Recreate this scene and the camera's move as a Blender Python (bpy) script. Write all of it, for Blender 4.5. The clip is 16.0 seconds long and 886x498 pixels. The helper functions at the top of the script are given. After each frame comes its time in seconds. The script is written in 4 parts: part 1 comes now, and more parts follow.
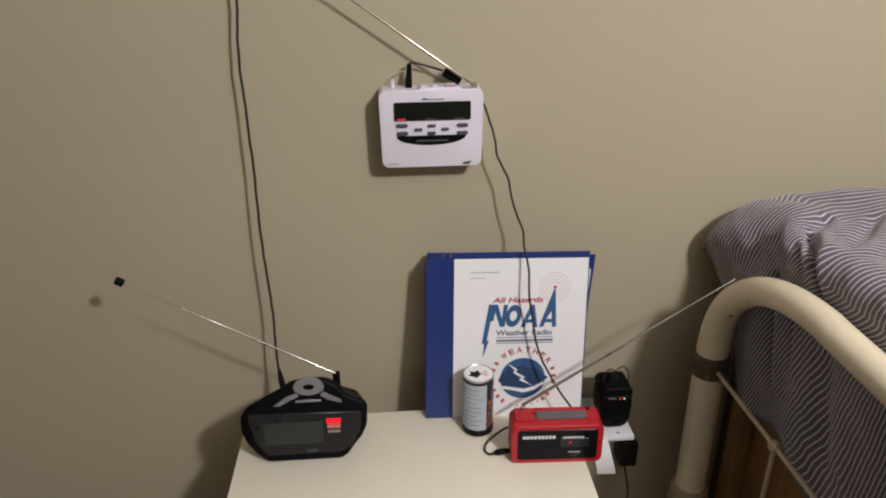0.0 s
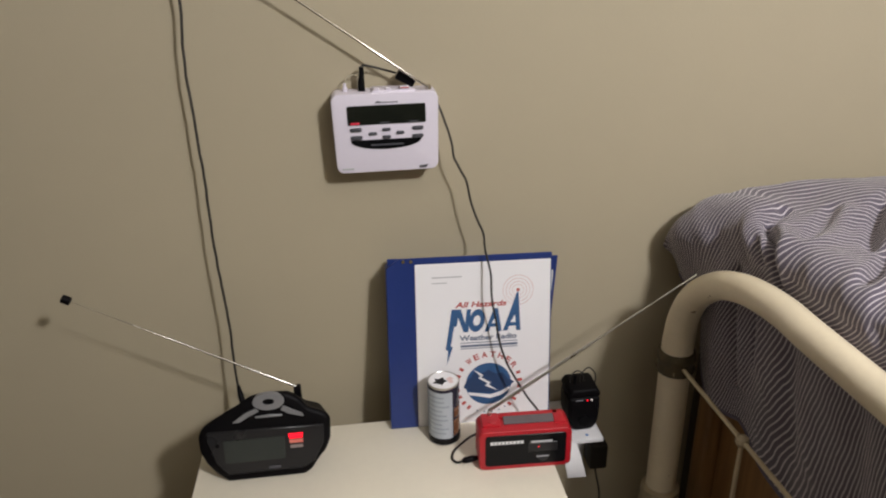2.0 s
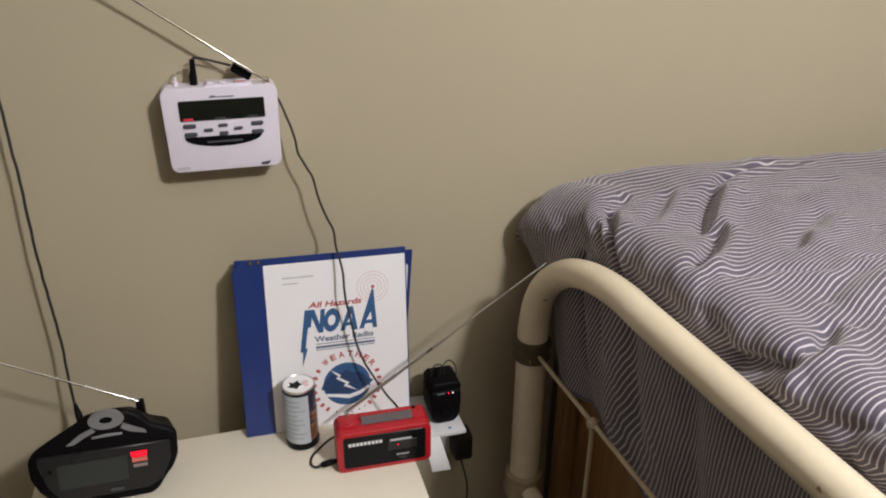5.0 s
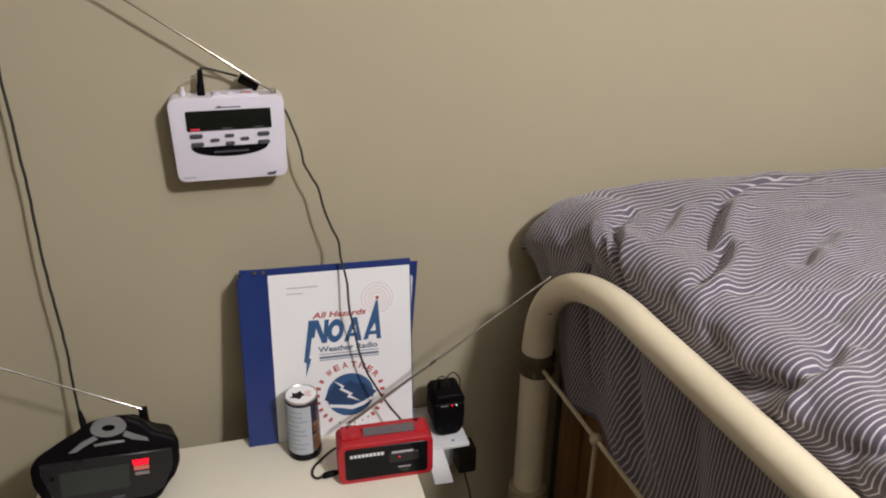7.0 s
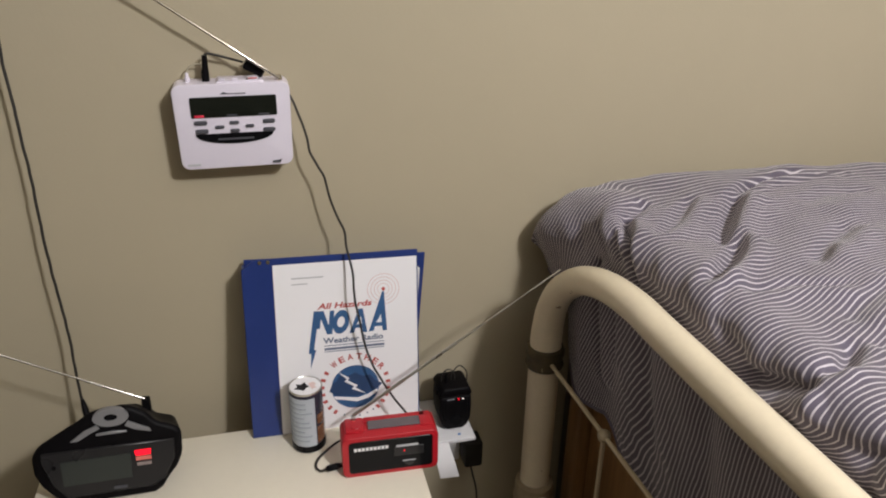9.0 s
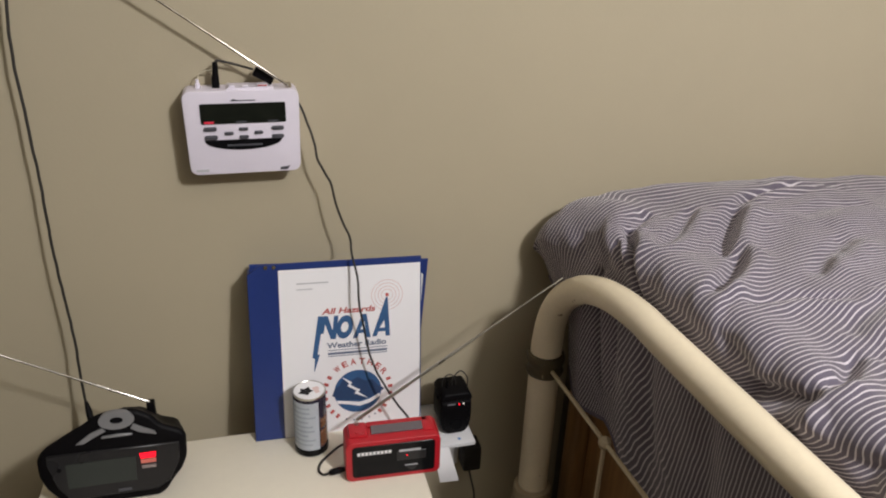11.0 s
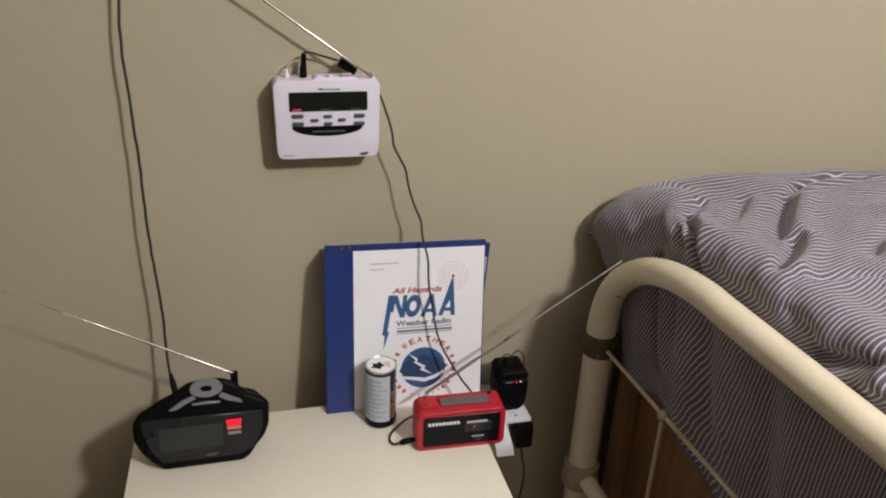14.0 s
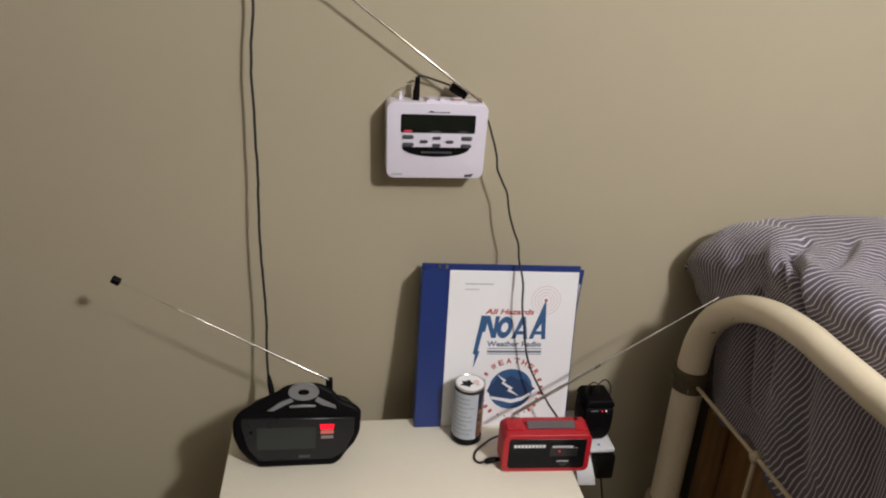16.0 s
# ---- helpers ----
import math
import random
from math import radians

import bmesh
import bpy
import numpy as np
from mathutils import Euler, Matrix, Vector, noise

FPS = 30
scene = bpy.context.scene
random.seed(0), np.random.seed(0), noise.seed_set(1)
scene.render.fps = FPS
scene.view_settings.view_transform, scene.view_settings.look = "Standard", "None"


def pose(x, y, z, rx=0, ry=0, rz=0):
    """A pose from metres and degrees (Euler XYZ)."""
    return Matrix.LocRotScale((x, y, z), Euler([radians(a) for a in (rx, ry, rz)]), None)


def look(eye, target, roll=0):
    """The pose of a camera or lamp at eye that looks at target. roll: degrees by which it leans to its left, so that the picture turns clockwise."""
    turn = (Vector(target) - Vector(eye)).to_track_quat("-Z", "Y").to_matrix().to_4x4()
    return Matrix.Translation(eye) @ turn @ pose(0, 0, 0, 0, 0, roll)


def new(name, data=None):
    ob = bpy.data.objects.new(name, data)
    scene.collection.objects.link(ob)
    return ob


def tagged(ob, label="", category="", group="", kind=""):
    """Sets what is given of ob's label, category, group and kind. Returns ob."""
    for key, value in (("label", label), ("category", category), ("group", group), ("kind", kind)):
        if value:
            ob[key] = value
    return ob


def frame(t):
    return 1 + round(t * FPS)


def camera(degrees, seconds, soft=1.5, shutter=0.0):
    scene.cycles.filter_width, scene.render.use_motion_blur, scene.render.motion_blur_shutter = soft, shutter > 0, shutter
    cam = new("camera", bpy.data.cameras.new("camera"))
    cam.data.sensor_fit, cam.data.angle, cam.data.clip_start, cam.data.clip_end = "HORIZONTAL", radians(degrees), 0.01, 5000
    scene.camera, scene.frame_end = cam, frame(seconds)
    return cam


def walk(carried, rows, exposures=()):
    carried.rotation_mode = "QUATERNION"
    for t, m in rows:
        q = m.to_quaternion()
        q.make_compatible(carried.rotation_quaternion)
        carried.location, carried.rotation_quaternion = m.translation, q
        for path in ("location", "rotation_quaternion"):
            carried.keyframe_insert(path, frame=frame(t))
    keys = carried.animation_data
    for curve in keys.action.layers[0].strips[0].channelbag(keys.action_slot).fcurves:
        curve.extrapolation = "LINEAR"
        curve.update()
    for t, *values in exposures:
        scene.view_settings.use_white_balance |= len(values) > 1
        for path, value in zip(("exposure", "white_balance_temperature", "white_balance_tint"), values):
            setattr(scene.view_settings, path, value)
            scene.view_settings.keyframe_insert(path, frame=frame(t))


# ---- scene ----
cam = camera(61.0, 16.0, soft=2.0, shutter=0.5)
PATH = [
    (0, (-0.03, -1.115, 1.413), (0.098, 0.687, 0.556), -0.5),
    (0.5, (-0.026, -1.119, 1.407), (0.071, 0.691, 0.563), -1.3),
    (1, (-0.017, -1.116, 1.399), (0.019, 0.692, 0.544), -2.7),
    (1.5, (-0.018, -1.11, 1.392), (0.144, 0.704, 0.567), -1.6),
    (2, (-0.018, -1.102, 1.394), (0.199, 0.705, 0.565), -1.3),
    (2.5, (-0.016, -1.089, 1.387), (0.326, 0.689, 0.538), -0.2),
    (3, (0.0, -1.087, 1.385), (0.403, 0.674, 0.527), -0.0),
    (3.5, (0.011, -1.082, 1.386), (0.487, 0.662, 0.529), 0.3),
    (4, (0.021, -1.083, 1.385), (0.535, 0.647, 0.524), 0.4),
    (6.5, (0.046, -1.094, 1.399), (0.544, 0.655, 0.567), 0.7),
    (7, (0.049, -1.087, 1.395), (0.532, 0.666, 0.562), 0.7),
    (7.5, (0.059, -1.078, 1.393), (0.538, 0.673, 0.552), 0.7),
    (8, (0.063, -1.07, 1.395), (0.528, 0.68, 0.545), 0.7),
    (8.5, (0.064, -1.068, 1.395), (0.525, 0.677, 0.535), 0.8),
    (9, (0.059, -1.071, 1.387), (0.511, 0.68, 0.532), 0.9),
    (11.5, (0.031, -1.072, 1.404), (0.517, 0.669, 0.547), 2.2),
    (12, (0.03, -1.069, 1.405), (0.493, 0.655, 0.503), 2.1),
    (12.5, (-0.023, -1.071, 1.413), (0.428, 0.658, 0.515), 1.8),
    (13, (-0.058, -1.101, 1.417), (0.422, 0.627, 0.532), 2.0),
    (13.5, (-0.069, -1.109, 1.405), (0.392, 0.632, 0.536), 1.7),
    (14, (-0.077, -1.118, 1.399), (0.393, 0.631, 0.55), 2.4),
    (14.5, (-0.1, -1.123, 1.404), (0.299, 0.656, 0.582), 2.3),
    (15, (-0.108, -1.125, 1.412), (0.268, 0.666, 0.605), 3.2),
    (15.5, (-0.125, -1.129, 1.409), (0.179, 0.672, 0.595), 3.0),
    (16, (-0.121, -1.134, 1.405), (0.164, 0.676, 0.603), 3.5),
]
walk(cam, [(t, look(eye, target, roll)) for t, eye, target, roll in PATH])

# ---- light and world ----
world = bpy.data.worlds.new("room_dark")
scene.world = world
world.use_nodes = True
world.node_tree.nodes["Background"].inputs[0].default_value = (0.9, 0.95, 1.0, 1)
world.node_tree.nodes["Background"].inputs[1].default_value = 0.0
LAMP = (0.78, -1.62, 2.14)
lamp_data = bpy.data.lights.new("ceiling_bulb", "POINT")
lamp_data.energy, lamp_data.shadow_soft_size, lamp_data.color = 102, 0.07, (0.975, 0.952, 0.965)
lamp = new("ceiling_bulb", lamp_data)
lamp.location = LAMP
scene.view_settings.exposure = 0.0


# ---- materials ----
def mat(name, colour, rough=0.5, metal=0.0, vary=0.08, scale=30.0, bump=0.0, bump_scale=200.0, coat=0.0, spec=0.5):
    """A painted, plastic or metal surface with soft variation at two scales and a fine relief."""
    m = bpy.data.materials.new(name)
    m.use_nodes = True
    nt = m.node_tree
    b = nt.nodes["Principled BSDF"]
    b.inputs["Roughness"].default_value, b.inputs["Metallic"].default_value = rough, metal
    b.inputs["Coat Weight"].default_value, b.inputs["Specular IOR Level"].default_value = coat, spec
    tc = nt.nodes.new("ShaderNodeTexCoord")
    big, fine = nt.nodes.new("ShaderNodeTexNoise"), nt.nodes.new("ShaderNodeTexNoise")
    big.inputs["Scale"].default_value, fine.inputs["Scale"].default_value = scale, scale * 9
    big.inputs["Detail"].default_value, fine.inputs["Detail"].default_value = 4, 3
    for n in (big, fine):
        nt.links.new(tc.outputs["Object"], n.inputs["Vector"])
    add = nt.nodes.new("ShaderNodeMath")
    add.operation = "MULTIPLY_ADD"
    nt.links.new(fine.outputs["Fac"], add.inputs[0])
    add.inputs[1].default_value = 0.4
    nt.links.new(big.outputs["Fac"], add.inputs[2])
    ramp = nt.nodes.new("ShaderNodeMapRange")
    ramp.inputs[1].default_value, ramp.inputs[2].default_value = 0.4, 1.0
    ramp.inputs[3].default_value, ramp.inputs[4].default_value = 1 - vary, 1 + vary
    nt.links.new(add.outputs[0], ramp.inputs[0])
    tint = nt.nodes.new("ShaderNodeVectorMath")
    tint.operation = "SCALE"
    tint.inputs[0].default_value = colour
    nt.links.new(ramp.outputs[0], tint.inputs["Scale"])
    nt.links.new(tint.outputs[0], b.inputs["Base Color"])
    rr = nt.nodes.new("ShaderNodeMapRange")
    rr.inputs[1].default_value, rr.inputs[2].default_value = 0.3, 0.7
    rr.inputs[3].default_value, rr.inputs[4].default_value = max(rough - 0.06, 0.02), min(rough + 0.06, 1)
    nt.links.new(big.outputs["Fac"], rr.inputs[0])
    nt.links.new(rr.outputs[0], b.inputs["Roughness"])
    if bump:
        relief, bn = nt.nodes.new("ShaderNodeTexNoise"), nt.nodes.new("ShaderNodeBump")
        relief.inputs["Scale"].default_value, relief.inputs["Detail"].default_value = bump_scale, 3
        nt.links.new(tc.outputs["Object"], relief.inputs["Vector"])
        nt.links.new(relief.outputs["Fac"], bn.inputs["Height"])
        bn.inputs["Strength"].default_value, bn.inputs["Distance"].default_value = bump, 0.002
        nt.links.new(bn.outputs[0], b.inputs["Normal"])
    return m


def glow(name, colour, strength):
    m = mat(name, colour, 0.4)
    b = m.node_tree.nodes["Principled BSDF"]
    b.inputs["Emission Color"].default_value = (*colour, 1)
    b.inputs["Emission Strength"].default_value = strength
    return m


def wood_mat(name, dark, light):
    m = bpy.data.materials.new(name)
    m.use_nodes = True
    nt = m.node_tree
    b = nt.nodes["Principled BSDF"]
    b.inputs["Roughness"].default_value = 0.45
    tc, mp = nt.nodes.new("ShaderNodeTexCoord"), nt.nodes.new("ShaderNodeMapping")
    mp.inputs["Scale"].default_value = (30, 30, 2.2)
    noise_n, ramp = nt.nodes.new("ShaderNodeTexNoise"), nt.nodes.new("ShaderNodeValToRGB")
    noise_n.inputs["Scale"].default_value, noise_n.inputs["Detail"].default_value = 2.0, 8
    nt.links.new(tc.outputs["Object"], mp.inputs[0])
    nt.links.new(mp.outputs[0], noise_n.inputs["Vector"])
    ramp.color_ramp.elements[0].color, ramp.color_ramp.elements[1].color = (*dark, 1), (*light, 1)
    ramp.color_ramp.elements[0].position, ramp.color_ramp.elements[1].position = 0.32, 0.7
    nt.links.new(noise_n.outputs["Fac"], ramp.inputs[0])
    nt.links.new(ramp.outputs[0], b.inputs["Base Color"])
    bn = nt.nodes.new("ShaderNodeBump")
    bn.inputs["Strength"].default_value, bn.inputs["Distance"].default_value = 0.2, 0.001
    nt.links.new(noise_n.outputs["Fac"], bn.inputs["Height"])
    nt.links.new(bn.outputs[0], b.inputs["Normal"])
    return m


def stripe_mat(name, ground, line, period, share):
    """Woven cotton with thin pale stripes along the cloth's own coordinates."""
    m = bpy.data.materials.new(name)
    m.use_nodes = True
    nt = m.node_tree
    b = nt.nodes["Principled BSDF"]
    b.inputs["Roughness"].default_value, b.inputs["Sheen Weight"].default_value = 0.9, 0.25
    b.inputs["Specular IOR Level"].default_value = 0.2
    uv, sep = nt.nodes.new("ShaderNodeUVMap"), nt.nodes.new("ShaderNodeSeparateXYZ")
    nt.links.new(uv.outputs[0], sep.inputs[0])
    wob = nt.nodes.new("ShaderNodeTexNoise")
    wob.inputs["Scale"].default_value, wob.inputs["Detail"].default_value = 260, 2
    nt.links.new(uv.outputs[0], wob.inputs["Vector"])
    off = nt.nodes.new("ShaderNodeMath")
    off.operation = "MULTIPLY_ADD"
    nt.links.new(wob.outputs["Fac"], off.inputs[0])
    off.inputs[1].default_value = 0.0007
    nt.links.new(sep.outputs["Y"], off.inputs[2])
    div = nt.nodes.new("ShaderNodeMath")
    div.operation = "DIVIDE"
    nt.links.new(off.outputs[0], div.inputs[0])
    div.inputs[1].default_value = period
    saw = nt.nodes.new("ShaderNodeMath")
    saw.operation = "PINGPONG"
    nt.links.new(div.outputs[0], saw.inputs[0])
    saw.inputs[1].default_value = 0.5
    ramp = nt.nodes.new("ShaderNodeMapRange")
    ramp.inputs[1].default_value, ramp.inputs[2].default_value = 0.5 - share / 2 - 0.03, 0.5 - share / 2 + 0.03
    nt.links.new(saw.outputs[0], ramp.inputs[0])
    mix = nt.nodes.new("ShaderNodeMix")
    mix.data_type = "RGBA"
    mix.inputs["A"].default_value, mix.inputs["B"].default_value = (*ground, 1), (*line, 1)
    nt.links.new(ramp.outputs[0], mix.inputs["Factor"])
    worn, wr = nt.nodes.new("ShaderNodeTexNoise"), nt.nodes.new("ShaderNodeMapRange")
    worn.inputs["Scale"].default_value, worn.inputs["Detail"].default_value = 14, 5
    nt.links.new(uv.outputs[0], worn.inputs["Vector"])
    wr.inputs[3].default_value, wr.inputs[4].default_value = 0.88, 1.12
    nt.links.new(worn.outputs["Fac"], wr.inputs[0])
    sc = nt.nodes.new("ShaderNodeVectorMath")
    sc.operation = "SCALE"
    nt.links.new(mix.outputs["Result"], sc.inputs[0])
    nt.links.new(wr.outputs[0], sc.inputs["Scale"])
    nt.links.new(sc.outputs[0], b.inputs["Base Color"])
    weave, bn = nt.nodes.new("ShaderNodeTexNoise"), nt.nodes.new("ShaderNodeBump")
    weave.inputs["Scale"].default_value = 900
    nt.links.new(uv.outputs[0], weave.inputs["Vector"])
    nt.links.new(weave.outputs["Fac"], bn.inputs["Height"])
    bn.inputs["Strength"].default_value, bn.inputs["Distance"].default_value = 0.25, 0.001
    nt.links.new(bn.outputs[0], b.inputs["Normal"])
    return m


M_WALL = mat("wall_paint", (0.44, 0.385, 0.275), 0.75, vary=0.03, scale=2.2, bump=0.08, bump_scale=180, spec=0.3)
M_CEIL = mat("ceiling_paint", (0.52, 0.5, 0.45), 0.9, vary=0.03, scale=3, bump=0.4, bump_scale=90)
M_FLOOR = mat("carpet", (0.07, 0.055, 0.04), 0.95, vary=0.2, scale=40, bump=0.8, bump_scale=500)
M_TRIM = mat("trim_paint", (0.7, 0.68, 0.62), 0.45, vary=0.04)
M_TABLE = mat("table_laminate", (0.82, 0.765, 0.64), 0.5, vary=0.035, scale=9, bump=0.05, bump_scale=300)
M_WHITE = mat("white_plastic", (0.72, 0.675, 0.765), 0.42, vary=0.02, bump=0.04, bump_scale=900)
M_SHELF = mat("white_outlet_plastic", (0.72, 0.72, 0.74), 0.4, vary=0.03)
M_BLACK = mat("black_plastic", (0.0045, 0.004, 0.0048), 0.5, vary=0.2, bump=0.08, bump_scale=700, spec=0.08)
M_GLOSS = mat("black_gloss", (0.006, 0.006, 0.007), 0.2, vary=0.1, spec=0.15)
M_ADAPTER = mat("adapter_plastic", (0.016, 0.014, 0.012), 0.55, vary=0.1, spec=0.2)
M_RUBBER = mat("cord_rubber", (0.02, 0.018, 0.016), 0.55, vary=0.2)
M_CREAMWIRE = mat("cream_wire", (0.4, 0.36, 0.26), 0.5)
M_LCD = mat("lcd_glass", (0.010, 0.012, 0.009), 0.15, vary=0.03, scale=60)
M_LCDGREY = mat("lcd_grey", (0.034, 0.039, 0.036), 0.3, vary=0.02, scale=7, spec=0.3)
M_FACE = mat("smoked_panel", (0.018, 0.0175, 0.019), 0.3, vary=0.02, scale=7, spec=0.3)
M_BTN = mat("grey_button", (0.065, 0.065, 0.078), 0.5)
M_SILVER = mat("silver_paint", (0.26, 0.26, 0.27), 0.38, metal=0.3, vary=0.06)
M_CHROME = mat("chrome", (0.6, 0.56, 0.49), 0.18, metal=1.0, vary=0.04)
M_BRIGHT = mat("bright_steel", (0.66, 0.64, 0.6), 0.25, metal=1.0, vary=0.04)
M_NICKEL = mat("dull_steel", (0.55, 0.53, 0.48), 0.32, metal=1.0, vary=0.08)
M_RED = mat("red_plastic", (0.44, 0.010, 0.02), 0.4, vary=0.06, bump=0.05, bump_scale=700)
M_BLUE = mat("blue_vinyl", (0.014, 0.034, 0.165), 0.36, vary=0.08, scale=20, bump=0.1, bump_scale=400)
M_PAPER = mat("paper", (0.84, 0.83, 0.85), 0.6, vary=0.012, scale=12, bump=0.03)
M_PAPER2 = mat("paper_edge", (0.7, 0.69, 0.66), 0.8)
M_INKBLUE = mat("ink_blue", (0.03, 0.1, 0.24), 0.55, vary=0.12, scale=90)
M_INKDARK = mat("ink_navy", (0.018, 0.05, 0.13), 0.55, vary=0.12, scale=90)
M_INKRED = mat("ink_red", (0.46, 0.08, 0.07), 0.55, vary=0.12, scale=90)
M_INKPINK = mat("ink_pink", (0.72, 0.55, 0.53), 0.6)
M_INKGREY = mat("ink_grey", (0.13, 0.16, 0.24), 0.6, vary=0.1, scale=90)
M_INKPALE = mat("ink_pale", (0.5, 0.5, 0.52), 0.6)
M_CREAM = mat("cream_enamel", (0.765, 0.675, 0.51), 0.38, vary=0.07, scale=16, bump=0.12, bump_scale=120)
M_RODPAINT = mat("rod_enamel", (0.52, 0.43, 0.29), 0.45, vary=0.12, scale=60)
# browner, darker enamel for the knuckles and lower rings
M_CREAMDARK = mat("brown_enamel", (0.36, 0.29, 0.19), 0.5, vary=0.16, scale=40, bump=0.3, bump_scale=160)
M_BRASS = mat("aged_collar", (0.085, 0.066, 0.036), 0.6, metal=0.2, vary=0.3, scale=60, bump=0.6, bump_scale=130)
M_WOOD = wood_mat("brown_wood", (0.2, 0.1, 0.036), (0.34, 0.185, 0.07))
# near-black tone stands in for the deep shade under the bed
M_SHADEWOOD = wood_mat("shade_wood", (0.012, 0.008, 0.005), (0.03, 0.018, 0.01))
M_CLOTH = stripe_mat("striped_cotton", (0.12, 0.104, 0.139), (0.58, 0.54, 0.58), 0.0084, 0.25)
M_HEM = mat("hem_cotton", (0.135, 0.12, 0.165), 0.9, vary=0.1, bump=0.2, bump_scale=500)
M_MATTRESS = mat("mattress_ticking", (0.3, 0.28, 0.28), 0.9, vary=0.08)
M_CAN = mat("can_dark", (0.03, 0.028, 0.045), 0.25, vary=0.3, scale=50)
M_CANAMBER = mat("can_amber", (0.16, 0.07, 0.035), 0.25, vary=0.3, scale=50)
M_LABEL = mat("label_paper", (0.46, 0.5, 0.55), 0.5, vary=0.05)
M_LABELINK = mat("label_ink", (0.34, 0.38, 0.44), 0.55)
M_PALE = mat("pale_button", (0.27, 0.22, 0.21), 0.5)
M_SOLAR = mat("solar_panel", (0.12, 0.10, 0.115), 0.16, vary=0.08, scale=60, coat=0.4)
M_REDLED = glow("red_led", (1.0, 0.004, 0.02), 1.3)
M_PINKLED = glow("blinking_led", (0.6, 0.03, 0.06), 0.2)
M_REDDIM = glow("red_led_dim", (0.5, 0.13, 0.1), 0.3)
M_WHITELED = glow("white_led", (1.0, 0.9, 0.85), 0.7)
M_BLUELED = mat("blue_indicator", (0.12, 0.25, 0.5), 0.3)


def chipped(m, chip):
    """Adds a few small chips and rubbed specks to an enamelled metal."""
    nt = m.node_tree
    b = nt.nodes["Principled BSDF"]
    old = b.inputs["Base Color"].links[0].from_socket
    tc, vor = nt.nodes.new("ShaderNodeTexCoord"), nt.nodes.new("ShaderNodeTexNoise")
    vor.inputs["Scale"].default_value, vor.inputs["Detail"].default_value = 55, 3
    nt.links.new(tc.outputs["Object"], vor.inputs["Vector"])
    cut, mix = nt.nodes.new("ShaderNodeMapRange"), nt.nodes.new("ShaderNodeMix")
    cut.inputs[1].default_value, cut.inputs[2].default_value = 0.735, 0.765
    nt.links.new(vor.outputs["Fac"], cut.inputs[0])
    mix.data_type = "RGBA"
    nt.links.new(cut.outputs[0], mix.inputs["Factor"])
    nt.links.new(old, mix.inputs["A"])
    mix.inputs["B"].default_value = (*chip, 1)
    nt.links.new(mix.outputs["Result"], b.inputs["Base Color"])


chipped(M_CREAM, (0.3, 0.22, 0.13))
chipped(M_BRASS, (0.3, 0.24, 0.14))

# ---- builders ----
def thing(name, at, label, category, group="", kind=""):
    ob = new(name)
    ob.location = at
    ob.empty_display_size = 0.02
    return tagged(ob, label, category, group, kind)


def origin(ob):
    o = Vector((0, 0, 0))
    while ob is not None:
        o += ob.location
        ob = ob.parent
    return o


def part(name, bm, material, parent=None, label="", sharp=35):
    """Links a bmesh, given in world metres, as one mesh under its parent."""
    if parent is not None:
        bmesh.ops.translate(bm, verts=bm.verts, vec=-origin(parent))
    bmesh.ops.recalc_face_normals(bm, faces=bm.faces)
    me = bpy.data.meshes.new(name)
    bm.to_mesh(me)
    bm.free()
    me.materials.append(material)
    for p in me.polygons:
        p.use_smooth = True
    me.set_sharp_from_angle(angle=radians(sharp))
    ob = new(name, me)
    ob.parent = parent
    return tagged(ob, label)


def box(x0, x1, y0, y1, z0, z1, bevel=0.0, seg=2, m=None):
    bm = bmesh.new()
    bmesh.ops.create_cube(bm, size=1)
    for v in bm.verts:
        v.co = Vector((x0 if v.co.x < 0 else x1, y0 if v.co.y < 0 else y1, z0 if v.co.z < 0 else z1))
    if bevel:
        bmesh.ops.bevel(bm, geom=bm.edges[:], offset=bevel, segments=seg, profile=0.5, affect="EDGES")
    if m is not None:
        bmesh.ops.transform(bm, matrix=m, verts=bm.verts)
    return bm


def prism(outline, y0, y1, bevel=0.0, seg=2, m=None, shear=0.0, zbase=0.0):
    """An outline in x, z pushed from y0 to y1; shear leans it back with height."""
    bm = bmesh.new()
    face = bm.faces.new([bm.verts.new((x, y0, z)) for x, z in outline])
    out = bmesh.ops.extrude_face_region(bm, geom=[face])
    bmesh.ops.translate(bm, verts=[g for g in out["geom"] if isinstance(g, bmesh.types.BMVert)], vec=(0, y1 - y0, 0))
    if bevel:
        bmesh.ops.bevel(bm, geom=bm.edges[:], offset=bevel, segments=seg, profile=0.5, affect="EDGES", clamp_overlap=True)
    for v in bm.verts:
        v.co.y += shear * (v.co.z - zbase)
    if m is not None:
        bmesh.ops.transform(bm, matrix=m, verts=bm.verts)
    return bm


def smooth_path(points, steps=8):
    """A soft curve through the points."""
    p = [Vector(q) for q in points]
    p = [2 * p[0] - p[1], *p, 2 * p[-1] - p[-2]]
    out = []
    for a, b, c, d in zip(p, p[1:], p[2:], p[3:]):
        for k in range(steps):
            t = k / steps
            out.append(0.5 * (2 * b + (c - a) * t + (2 * a - 5 * b + 4 * c - d) * t * t + (3 * b - a - 3 * c + d) * t**3))
    return out + [p[-2]]


